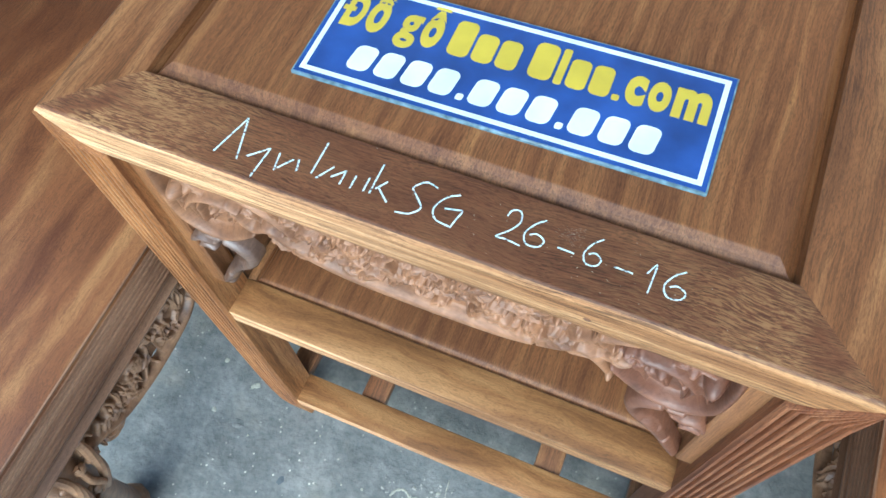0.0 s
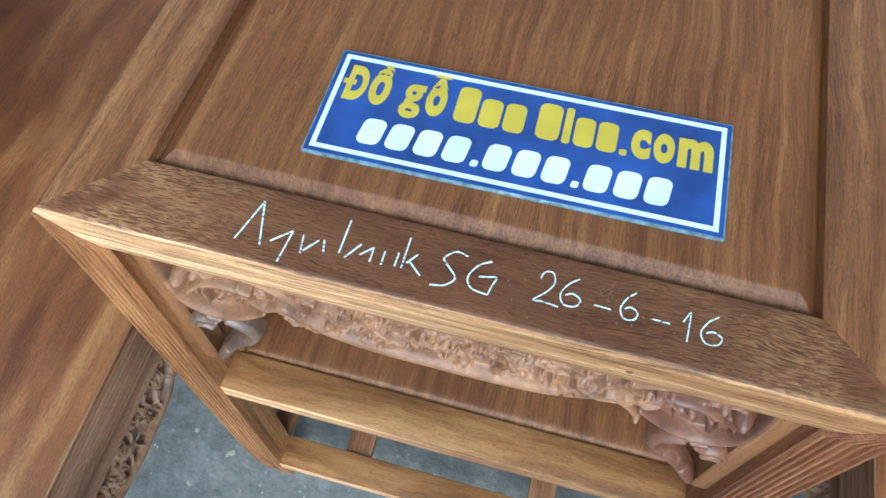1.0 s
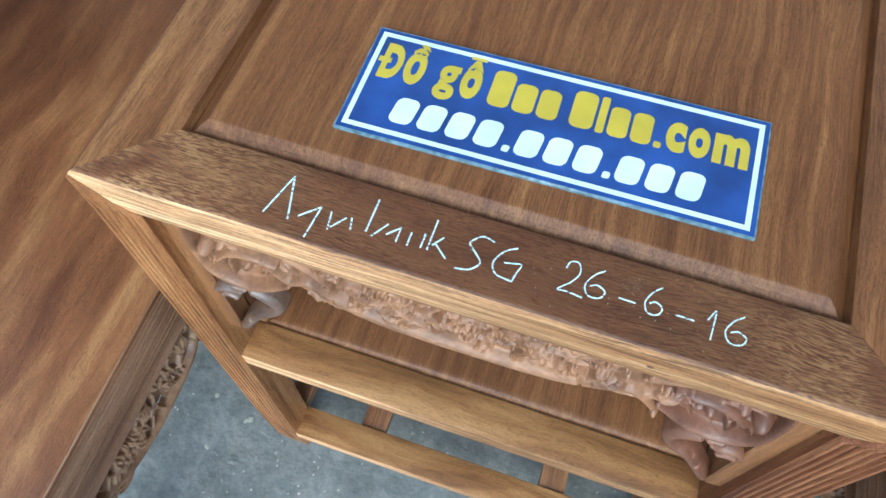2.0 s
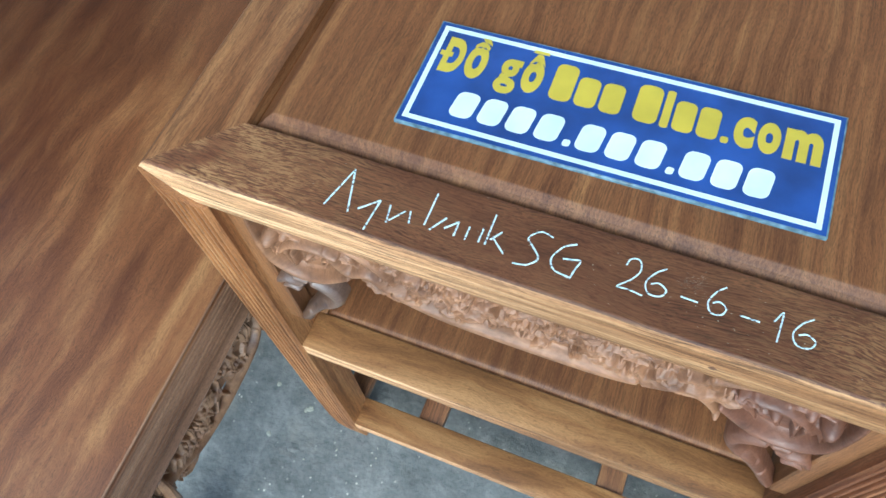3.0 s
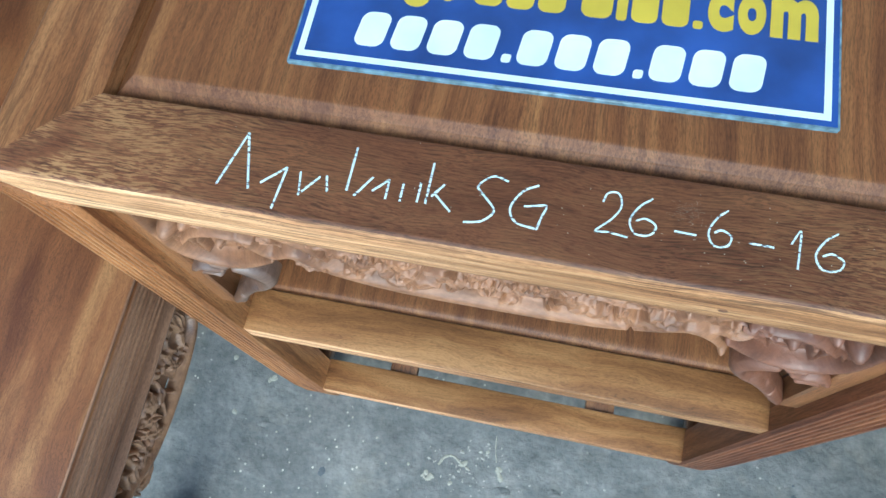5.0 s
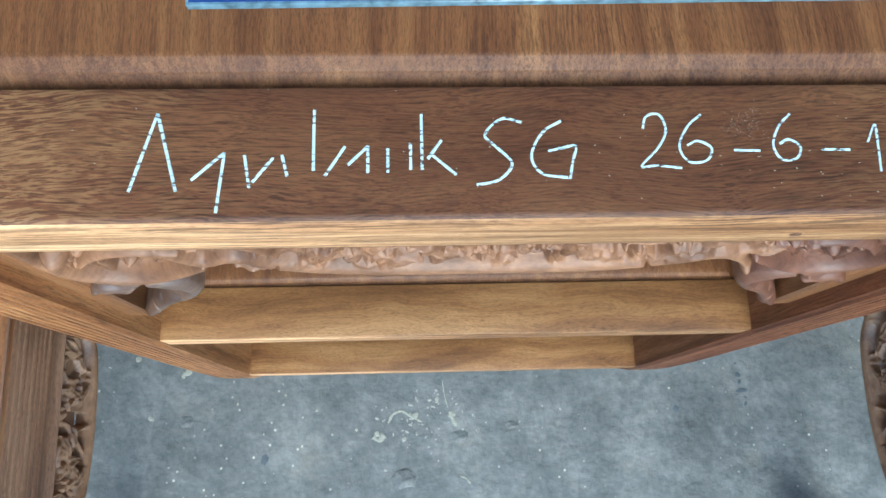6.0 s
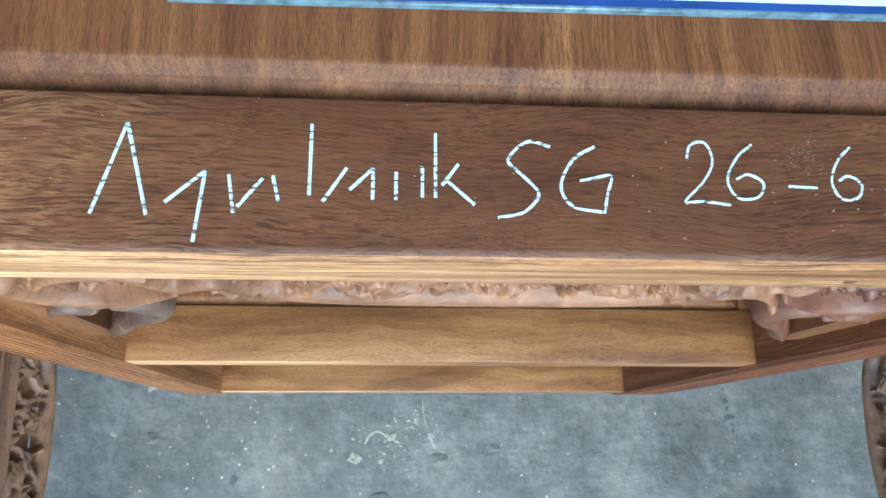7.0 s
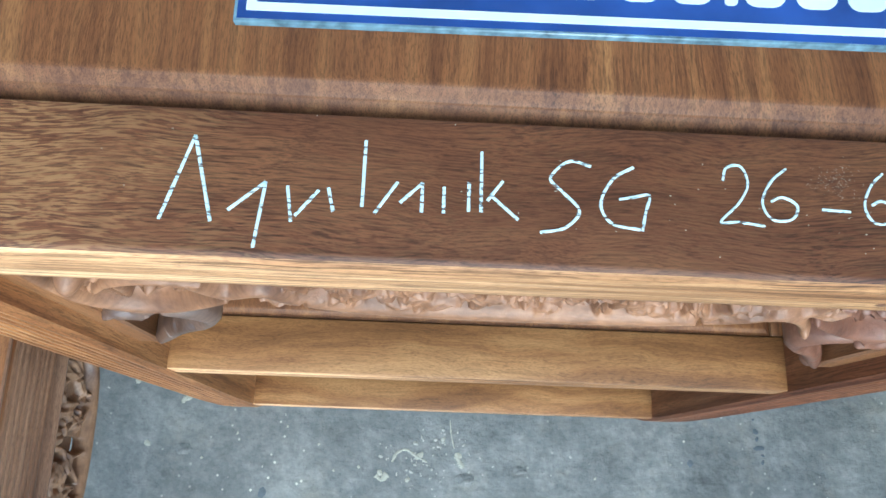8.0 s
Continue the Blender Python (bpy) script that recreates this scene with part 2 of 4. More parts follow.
def chalk():
    """Chalk rubbed over open grain: it breaks up into short slanted dashes."""
    m, t, p = nodes_of("white_chalk")
    L = t.links.new
    co = t.nodes.new("ShaderNodeTexCoord")
    mp = t.nodes.new("ShaderNodeMapping")
    mp.inputs["Scale"].default_value = (260, 900, 1)
    mp.inputs["Rotation"].default_value = (0, 0, -0.35)
    L(co.outputs["Object"], mp.inputs["Vector"])
    n = add(t, "ShaderNodeTexNoise", Scale=1.0, Detail=2.0)
    L(mp.outputs[0], n.inputs["Vector"])
    r = ramp(t, [(0.38, (0.12, 0.12, 0.12)), (0.46, (1, 1, 1))])
    L(n.outputs["Fac"], r.inputs["Fac"])
    L(r.outputs["Color"], p.inputs["Alpha"])
    p.inputs["Base Color"].default_value = (0.64, 0.80, 0.83, 1)
    p.inputs["Roughness"].default_value = 0.95
    return m


CONCRETE = concrete()
CHALK = chalk()
# lighter patches in the blue paint hazy sky reflections on the face
SIGN_BLUE = plain("sign_blue", (0.021, 0.055, 0.215), 0.2, 22, 0.02, 0.7, 1.5)
SIGN_WHITE = plain("sign_white", (0.68, 0.84, 0.84), 0.3, 40, 0.02)
SIGN_YELLOW = plain("sign_yellow", (0.52, 0.42, 0.045), 0.3, 40, 0.02)
SIGN_RIM = plain("sign_acrylic_rim", (0.12, 0.19, 0.235), 0.15, 160, 0.2, 0.6, 1.6)
CHIP = plain("cream_paint_chip", (0.41, 0.40, 0.325), 0.8, 300, 0.4)
STAIN = plain("dark_oil_stain", (0.11, 0.125, 0.14), 0.5, 200, 0.2)
DUST = plain("dried_paint_dust", (0.42, 0.41, 0.36), 0.9, 200, 0.5)
PLASTER = plain("grey_plaster", (0.28, 0.26, 0.24), 0.85, 12, 0.4)
TIN = plain("grey_roof_sheet", (0.17, 0.17, 0.17), 0.6, 8, 0.2)
KNOT = plain("dark_knot", (0.13, 0.06, 0.03), 0.6, 400, 0.3)


# ---- mesh helpers ----
def part(name, bm, material, parent=None, label="", smooth=True):
    me = bpy.data.meshes.new(name)
    bmesh.ops.recalc_face_normals(bm, faces=bm.faces)
    bm.to_mesh(me)
    bm.free()
    for m in material if isinstance(material, (list, tuple)) else (material,):
        me.materials.append(m)
    if smooth:
        for f in me.polygons:
            f.use_smooth = True
        me.set_sharp_from_angle(angle=radians(38))
    ob = new(name, me)
    ob.parent = parent
    if label:
        ob["label"] = label
    return ob


def box(bm, x0, x1, y0, y1, z0, z1, bevel=0.0, seg=2):
    vs = [bm.verts.new((x, y, z)) for x in (x0, x1) for y in (y0, y1) for z in (z0, z1)]
    fs = [bm.faces.new([vs[i] for i in q]) for q in ((0, 1, 3, 2), (4, 6, 7, 5), (0, 4, 5, 1), (2, 3, 7, 6), (0, 2, 6, 4), (1, 5, 7, 3))]
    if bevel:
        es = list({e for f in fs for e in f.edges})
        bmesh.ops.bevel(bm, geom=es, offset=bevel, segments=seg, affect="EDGES", profile=0.5)
    return bm


def loft(bm, rings, closed=True, caps=True):
    """Skin a list of rings of points."""
    loops = [[bm.verts.new(p) for p in r] for r in rings]
    n = len(loops[0])
    for a, b in zip(loops, loops[1:]):
        for i in range(n if closed else n - 1):
            j = (i + 1) % n
            bm.faces.new((a[i], a[j], b[j], b[i]))
    if caps and closed:
        bm.faces.new(loops[0])
        bm.faces.new(loops[-1][::-1])
    return loops


def smooth_path(pts, n):
    """Catmull-Rom through the points."""
    P = [Vector(p) for p in pts]
    P = [2 * P[0] - P[1]] + P + [2 * P[-1] - P[-2]]
    out = []
    for k in range(n + 1):
        f = k / n * (len(P) - 3)
        i = min(int(f), len(P) - 4)
        u = f - i
        a, b, c, d = P[i:i + 4]
        out.append(0.5 * ((2 * b) + (c - a) * u + (2 * a - 5 * b + 4 * c - d) * u * u + (3 * b - a - 3 * c + d) * u ** 3))
    return out


def tube(bm, pts, radii, n=14, seg=8, flat=1.0, axis=Vector((0, 0, 1))):
    """A round bar along a curve; radii run along it; flat squeezes it along axis."""
    path = smooth_path(pts, n)
    rings = []
    for k, c in enumerate(path):
        d = (path[min(k + 1, n)] - path[max(k - 1, 0)]).normalized()
        side = d.cross(axis)
        side = side.normalized() if side.length > 1e-4 else Vector((1, 0, 0))
        up = side.cross(d)
        f = k / n * (len(radii) - 1)
        i = min(int(f), len(radii) - 2)
        r = radii[i] + (radii[i + 1] - radii[i]) * (f - i)
        rings.append([c + side * (r * math.cos(a)) + up * (r * flat * math.sin(a)) for a in (2 * math.pi * s / seg for s in range(seg))])
    loft(bm, rings)


def knob(bm, c, r, squash=(1, 1, 1), sub=2, rough=0.12, seed=0):
    made = bmesh.ops.create_icosphere(bm, subdivisions=sub, radius=1.0)["verts"]
    for v in made:
        k = 1 + rough * noise.noise(v.co * 1.7 + Vector((seed * 3.1, seed, 0)))
        v.co = Vector(c) + Vector((v.co.x * r * squash[0] * k, v.co.y * r * squash[1] * k, v.co.z * r * squash[2] * k))


class Relief:
    """Openwork carving as a height field over a plane (u along, v up); where nothing is carved it is pierced."""

    def __init__(self, u0, u1, v0, v1, step, seed=1):
        self.u, self.v = np.meshgrid(np.arange(u0, u1, step), np.arange(v0, v1, step), indexing="ij")
        self.h = np.zeros_like(self.u)
        self.rng = random.Random(seed)

    def over(self, h):
        self.h = np.maximum(self.h, h)

    def dome(self, u, v, r, h, squash=1.0):
        q = ((self.u - u) ** 2 + ((self.v - v) / squash) ** 2) / r ** 2
        self.over(h * np.sqrt(np.clip(1 - q, 0, None)))

    def stroke(self, pts, radii, h):
        run = sum((Vector(b) - Vector(a)).length for a, b in zip(pts, pts[1:]))
        n = max(10 * len(pts), int(run / (min(radii) * 0.22)))
        path = smooth_path([(a, b, 0) for a, b in pts], n)
        for k, c in enumerate(path):
            f = k / n * (len(radii) - 1)
            i = min(int(f), len(radii) - 2)
            r = radii[i] + (radii[i + 1] - radii[i]) * (f - i)
            q = ((self.u - c.x) ** 2 + (self.v - c.y) ** 2) / r ** 2
            self.over(h * (np.clip(1 - q, 0, None) ** 0.5))

    def leaf(self, u, v, turn, length, width, h, veins=9.0):
        ca, sa = math.cos(turn), math.sin(turn)
        a = ((self.u - u) * ca + (self.v - v) * sa) / length
        b = (-(self.u - u) * sa + (self.v - v) * ca) + 0.18 * length * np.sin(np.clip(a, 0, 1) * 3.0) - 0.09 * length
        w = width * np.sin(np.pi * np.clip(0.06 + 0.9 * a, 0, 1)) ** 0.75 + 1e-6
        q = np.abs(b) / w
        inside = (a > -0.05) & (a < 1.05) & (q < 1)
        shape = 0.55 + 0.45 * np.sqrt(np.clip(1 - q * q, 0, 1)) - 0.4 * np.exp(-(q / 0.16) ** 2) + 0.06 * np.sin(a * veins * 3 + q * 5)
        shape = shape * np.clip((1 - q) * 5, 0, 1)
        self.over(np.where(inside, h * shape, 0))

    def flower(self, u, v, r, h, petals=6, turn=0.0):
        du, dv = self.u - u, self.v - v
        d, th = np.hypot(du, dv), np.arctan2(dv, du) + turn
        lobe = np.abs(np.cos(th * petals / 2))
        edge = r * (0.62 + 0.38 * lobe ** 0.6)
        q = d / edge
        hh = h * (0.45 + 0.55 * lobe ** 0.5) * (0.6 + 0.4 * np.sin(np.clip(q, 0, 1) * 3.0)) * np.clip((1 - q) * 6, 0, 1)
        self.over(np.where(q < 1, hh, 0))
        self.dome(u, v, r * 0.26, h * 1.1)

    def cut(self, pts, width, depth):
        """A narrow gouge along a curve."""
        d = np.full_like(self.h, 1.0)
        for c in smooth_path([(a, b, 0) for a, b in pts], 8 * len(pts)):
            d = np.minimum(d, (self.u - c.x) ** 2 + (self.v - c.y) ** 2)
        self.h = np.where(self.h > 0.003, np.maximum(self.h - depth * np.exp(-d / width ** 2), 0.0025), self.h)

    def plate(self, mask, h):
        self.over(np.where(mask, h, 0))

    def mesh(self, name, place, depth, material, parent, label="", cut=0.0006):
        """place(u, v, h) gives the point in the parent's space."""
        h = self.h.copy()
        for _ in range(1):
            p = np.pad(h, 1, mode="edge")
            h = 0.5 * h + 0.125 * (p[:-2, 1:-1] + p[2:, 1:-1] + p[1:-1, :-2] + p[1:-1, 2:])
        on = self.h > cut
        nu, nv = h.shape
        cell = on[:-1, :-1] & on[1:, :-1] & on[1:, 1:] & on[:-1, 1:]
        index = -np.ones((nu, nv), int)
        used = np.zeros_like(on)
        for a, b in ((0, 0), (1, 0), (1, 1), (0, 1)):
            used[a:nu - 1 + a, b:nv - 1 + b] |= cell
        index[used] = np.arange(used.sum())
        uu, vv, hh = self.u[used].copy(), self.v[used].copy(), h[used]
        ci, cj = np.nonzero(cell)
        quads = np.stack([index[ci, cj], index[ci + 1, cj], index[ci + 1, cj + 1], index[ci, cj + 1]], 1)
        edges = np.concatenate([quads[:, [k, (k + 1) % 4]] for k in range(4)])
        keys = {}
        for a, b in edges.tolist():
            keys[(a, b)] = 1
        rim = np.array([e for e in keys if (e[1], e[0]) not in keys])
        count = np.zeros(len(uu))
        np.add.at(count, rim[:, 0], 1)
        np.add.at(count, rim[:, 1], 1)
        edge_pts = count > 0
        for _ in range(5):
            for c in (uu, vv):
                acc = np.zeros(len(uu))
                np.add.at(acc, rim[:, 0], c[rim[:, 1]])
                np.add.at(acc, rim[:, 1], c[rim[:, 0]])
                c[edge_pts] = 0.5 * c[edge_pts] + 0.5 * acc[edge_pts] / count[edge_pts]
        n = len(uu)
        verts = [place(a, b, c) for a, b, c in zip(uu, vv, hh)] + [place(a, b, -depth) for a, b in zip(uu, vv)]
        faces = quads.tolist() + (quads[:, ::-1] + n).tolist() + [(b, a, a + n, b + n) for a, b in rim.tolist()]
        me = bpy.data.meshes.new(name)
        me.from_pydata(verts, [], faces)
        bm = bmesh.new()
        bm.from_mesh(me)
        bmesh.ops.recalc_face_normals(bm, faces=bm.faces)
        bm.to_mesh(me)
        bm.free()
        me.materials.append(material)
        me.polygons.foreach_set("use_smooth", [True] * len(me.polygons))
        me.set_sharp_from_angle(angle=radians(62))
        ob = new(name, me)
        ob.parent = parent
        if label:
            ob["label"] = label
        return ob


# ---- the place ----
def structure():
    bm = bmesh.new()
    bmesh.ops.create_grid(bm, x_segments=8, y_segments=8, size=60.0)
    tagged(part("floor", bm, CONCRETE, smooth=False), "grey-blue concrete floor with paint specks and stains", "floor", kind="structure")
    # unseen walls, added close by to hold back light from sides and back
    for name, b in (("shade_wall_west", (-1.38, -1.18, 0.45, 1.1, 0, 3.3)), ("shade_wall_east", (1.15, 1.35, 0.2, 1.1, 0, 3.3)), ("shade_wall_north", (-1.38, 1.35, 1.1, 1.3, 0, 3.3))):
        tagged(part(name, box(bmesh.new(), *b), PLASTER, smooth=False), "unseen plain grey plastered wall added to block light", "wall", kind="structure")
    # unseen roof, added to cut sky light from above
    tagged(part("ceiling", box(bmesh.new(), -1.45, 1.45, -0.5, 1.4, 3.304, 3.42), TIN, smooth=False), "unseen grey sheet roof added to limit the sky light", "ceiling", kind="structure")


structure()

# ---- the side table ----
CX, Y0, TOP = -0.1395, 0.3365, 0.72
HALF, DEEP, FRAME, EDGE = 0.2595, 0.545, 0.0535, 0.0375


def ring_frame(bm_list, half, y0, y1, width, prof):
    """Four mitred members with one profile: prof holds (inset from the outer edge, height) pairs."""
    corner = ((-1, y0, 1), (1, y0, 1), (1, y1, -1), (-1, y1, -1))
    for k, bm in enumerate(bm_list):
        rings = []
        for sx, y, sy in (corner[k], corner[(k + 1) % 4]):
            rings.append([(sx * (half - d), y + sy * d, z) for d, z in prof])
        loft(bm, rings)


def side_table():
    base = tagged(new("side_table"), "brown hardwood side table with carved apron and lower shelf on concrete", "table")
    base.location = (CX, 0, 0)
    y1 = Y0 + DEEP
    # top frame: rounded outer edge, small step at the inner edge
    prof = [(0.004, TOP - EDGE), (0.0015, TOP - EDGE + 0.004), (0.0, TOP - EDGE + 0.012), (0.0, TOP - 0.0055), (0.0004, TOP - 0.0034), (0.0012, TOP - 0.0018), (0.0024, TOP - 0.0007), (0.0038, TOP - 0.0001), (0.0050, TOP),
            (FRAME - 0.004, TOP), (FRAME - 0.001, TOP - 0.001), (FRAME, TOP - 0.004), (FRAME, TOP - EDGE)]
    bms = [bmesh.new() for _ in range(4)]
    ring_frame(bms, HALF, Y0, y1, FRAME, prof)
    top = tagged(new("tabletop"), "")
    top.parent = base
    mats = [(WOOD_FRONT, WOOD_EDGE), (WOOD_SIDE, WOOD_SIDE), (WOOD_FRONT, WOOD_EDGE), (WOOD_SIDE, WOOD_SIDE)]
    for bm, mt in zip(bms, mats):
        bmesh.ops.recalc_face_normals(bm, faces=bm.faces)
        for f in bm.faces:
            # front faces take the pale edge wood, whose ramp also holds painted light
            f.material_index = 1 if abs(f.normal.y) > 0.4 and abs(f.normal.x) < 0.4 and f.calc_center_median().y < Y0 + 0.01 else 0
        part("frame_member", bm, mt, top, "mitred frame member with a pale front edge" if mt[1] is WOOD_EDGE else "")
    # raised field: groove, sloped moulding, flat
    bm = bmesh.new()
    rings = []
    for e, dz in ((0.0002, 0.02), (0.0002, 0.0095), (0.0012, 0.0092), (0.0030, 0.0068), (0.0064, 0.0047), (0.0068, 0.0038), (0.0073, 0.0034), (0.0090, 0.0025), (0.0112, 0.0011), (0.0126, 0.0003), (0.0140, 0.0)):
        d, z = FRAME + e, TOP - dz
        rings.append([(-HALF + d, Y0 + d, z), (HALF - d, Y0 + d, z), (HALF - d, y1 - d, z), (-HALF + d, y1 - d, z)])
    loft(bm, rings)
    part("raised_panel", bm, WOOD_PANEL, top, "striped reddish-brown raised panel")
    bm = bmesh.new()
    knob(bm, (0.1095, Y0 + 0.0012, TOP - 0.0185), 0.003, (1.1, 0.6, 1), 2)
    part("knot", bm, KNOT, top)

    # legs: reeded front faces, tapered outwards faces
    for sx in (-1, 1):
        for yf, sy in ((Y0 - 0.0012, 1), (y1 + 0.0012, -1)):
            bm = bmesh.new()
            rings = []
            for z, o, w, deep, back in ((0.0, HALF - 0.008, 0.026, 0.042, 0.012), (0.02, HALF - 0.005, 0.028, 0.042, 0.009), (0.06, HALF - 0.002, 0.032, 0.042, 0.004), (0.12, HALF - 0.001, 0.035, 0.042, 0.001), (0.2, HALF - 0.001, 0.036, 0.042, 0.0), (0.42, HALF - 0.0005, 0.037, 0.042, 0.0), (TOP - EDGE - 0.0005, HALF, 0.0375, 0.042, 0.0), (TOP - EDGE + 0.0005, HALF + 0.0004, 0.0375, 0.006, 0.0), (TOP - 0.004, HALF + 0.0004, 0.003, 0.006, 0.0)):
                face = []
                n = 7
                for k in range(n):
                    for f, d in ((0.05, 0.0034), (0.16, 0.0014), (0.3, 0.0003), (0.5, 0.0), (0.7, 0.0003), (0.84, 0.0014), (0.95, 0.0034)):
                        face.append((o - (k + f) / n * w, d * min(1, w / 0.03)))
                pts = [(sx * x, yf + sy * (d + back), z) for x, d in face] + [(sx * (o - w), yf + sy * (0.0036 + back), z), (sx * (o - w), yf + sy * deep, z), (sx * o, yf + sy * deep, z), (sx * o, yf + sy * (0.0036 + back), z)]
                rings.append(pts)
            loft(bm, rings)
            part("leg", bm, WOOD_LEG if sx < 0 else WOOD_LEG_RED, base, "golden square leg with a reeded front face" if sx < 0 else "reddish square leg with a reeded front face")

    # shelf: mitred frame with a raised field
    shelf = new("shelf")
    shelf.parent = base
    zs, hs = 0.413, 0.2232
    ya, yb = Y0 + 0.003, y1 - 0.003
    for k, (x0, x1, a, b) in enumerate(((-hs, hs, ya, ya + 0.0395), (-hs, hs, yb - 0.0395, yb), (-hs, -hs + 0.0095, ya + 0.0397, yb - 0.0397), (hs - 0.0095, hs, ya + 0.0397, yb - 0.0397))):
        bm = box(bmesh.new(), x0, x1, a, b, zs - 0.024, zs, 0.0016)
        bmesh.ops.recalc_face_normals(bm, faces=bm.faces)
        for f in bm.faces:
            f.material_index = 1 if k == 0 and f.normal.y < -0.5 else 0
        part("frame_member", bm, (WOOD_RAIL, WOOD_EDGE) if k < 2 else (WOOD_SIDE, WOOD_EDGE), shelf)
    bm = bmesh.new()
    rings = []
    for e, z in ((0.0, zs - 0.018), (0.0, zs - 0.0022), (0.0022, zs - 0.0018), (0.0036, zs - 0.0002), (0.0056, zs + 0.0014), (0.0085, zs + 0.0022), (0.012, zs + 0.0024)):
        dx, dy = 0.0098 + e, 0.0399 + e
        rings.append([(-hs + dx, ya + dy, z), (hs - dx, ya + dy, z), (hs - dx, yb - dy, z), (-hs + dx, yb - dy, z)])
    loft(bm, rings)
    part("raised_panel", bm, WOOD_PANEL, shelf)

    # low stretchers and the two bars that cross between them
    zr = 0.097
    for ya, yb in ((Y0 + 0.004, Y0 + 0.044), (y1 - 0.044, y1 - 0.004)):
        bm = box(bmesh.new(), -0.2262, 0.2262, ya, yb, zr - 0.022, zr, 0.0015)
        for f in bm.faces:
            f.material_index = 1 if f.calc_center_median().y < Y0 + 0.0045 else 0
        part("stretcher", bm, (WOOD_RAIL, WOOD_EDGE), base, "flat golden-brown stretcher close to the floor")
    for sx in (-1, 1):
        part("stretcher", box(bmesh.new(), sx * 0.2415 - 0.0152, sx * 0.2415 + 0.0152, Y0 + 0.0445, y1 - 0.0445, zr - 0.022, zr - 0.001, 0.0015), WOOD_SIDE, base)
    for x in (-0.1285, 0.1215):
        part("cross_bar", box(bmesh.new(), x - 0.0175, x + 0.0175, Y0 + 0.0442, y1 - 0.0442, zr - 0.02, zr - 0.004, 0.0015), WOOD_SIDE, base)

    # side panels between shelf and top
    for sx in (-1, 1):
        part("side_panel", box(bmesh.new(), sx * 0.2335 - 0.009, sx * 0.2335 + 0.009, Y0 + 0.0445, y1 - 0.0445, 0.389, TOP - EDGE - 0.001, 0.001), WOOD_SIDE, base, "plain side panel between shelf and top")

    apron(base)
    return base


def apron(base):
    """Carved front apron: a flowered middle over a smooth lip, and a pierced scrolled bracket at each leg."""
    rng = random.Random(5)
    yc = Y0 + 0.019
    zt = TOP - EDGE

    holder = new("apron")
    holder.parent = base
    holder["label"] = "carved openwork apron with flowers, leaves and scrolled brackets"
    # plain strips beside the legs
    for sx in (-1, 1):
        bm = bmesh.new()
        rings = []
        for z, inner, front in ((0.458, 0.2165, 0.0165), (0.472, 0.209, 0.0125), (0.6, 0.2075, 0.012), (zt - 0.0004, 0.2065, 0.012)):
            rings.append([(sx * (inner + 0.0015), Y0 + front, z), (sx * 0.2226, Y0 + front, z), (sx * 0.2226, Y0 + 0.03, z), (sx * inner, Y0 + 0.03, z), (sx * inner, Y0 + front + 0.0015, z)])
        loft(bm, rings)
        part("side_strip", bm, WOOD_STRIP, holder, "plain tan strip beside the leg")
    R = rng
    put = lambda u, v, h: (u * 0.957, yc + 0.004 - h * 1.5, zt - (zt - v) * 1.16)
    # middle: a shallow board with a scalloped lip, flowers, leaves and berries standing out of it
    m = Relief(-0.152, 0.152, 0.598, zt, 0.0008, 3)
    low = 0.619 + 0.0035 * np.cos(m.u * 62) + np.clip(np.abs(m.u) - 0.112, 0, None) * 0.75
    m.plate(m.v > low, 0.003)
    m.stroke([(-0.151, 0.648), (-0.138, 0.634), (-0.121, 0.640), (-0.102, 0.626), (-0.062, 0.6155), (0.0, 0.6135), (0.062, 0.6165), (0.098, 0.627), (0.116, 0.635), (0.129, 0.629), (0.139, 0.617)], [0.003, 0.0048, 0.0044, 0.0062, 0.0066, 0.0062, 0.0066, 0.0062, 0.0044, 0.0048, 0.003], 0.0098)
    m.dome(0.140, 0.6155, 0.004, 0.012)
    m.stroke([(-0.15, 0.666), (-0.127, 0.657), (-0.11, 0.644), (-0.102, 0.634)], [0.003, 0.0038, 0.0036, 0.002], 0.0075)
    m.stroke([(0.15, 0.664), (0.128, 0.654), (0.114, 0.644), (0.102, 0.636)], [0.003, 0.0038, 0.0036, 0.002], 0.0075)
    for k in range(88):
        u = -0.132 + 0.264 * (k + 0.5) / 88
        m.leaf(u + R.uniform(-0.004, 0.004), R.uniform(0.624, 0.677), R.choice((0.3, 2.8, -0.5, 3.7)) + R.uniform(-0.6, 0.6), R.uniform(0.015, 0.027), w := R.uniform(0.0034, 0.006), 0.003 + 1.0 * w, R.uniform(3, 5))
    for k in range(15):
        m.stroke([(u := R.uniform(-0.12, 0.11), v := R.uniform(0.63, 0.665)), (u + 0.008, v + R.uniform(-0.008, 0.012)), (u + 0.018, v + R.uniform(-0.008, 0.008))], [0.0014, 0.0022, 0.0014], R.uniform(0.0055, 0.007))
    for k in range(16):
        m.flower(R.choice((R.uniform(-0.11, -0.05), R.uniform(-0.05, 0.11))), R.uniform(0.632, 0.672), R.uniform(0.005, 0.008), R.uniform(0.006, 0.0085), 6, R.uniform(0, 3))
    m.flower(0.024, 0.656, 0.0145, 0.009, 15)
    for k in range(55):
        u = R.choice((R.uniform(-0.108, -0.055), R.uniform(0.055, 0.105), R.uniform(-0.11, 0.11)))
        m.dome(u, R.uniform(0.626, 0.672), r := R.uniform(0.0019, 0.0034), 0.0055 + 1.1 * r)
    for k in range(36):
        u, v, a = R.uniform(-0.13, 0.125), R.uniform(0.622, 0.672), R.choice((0.3, 2.8, -0.6)) + R.uniform(-0.4, 0.4)
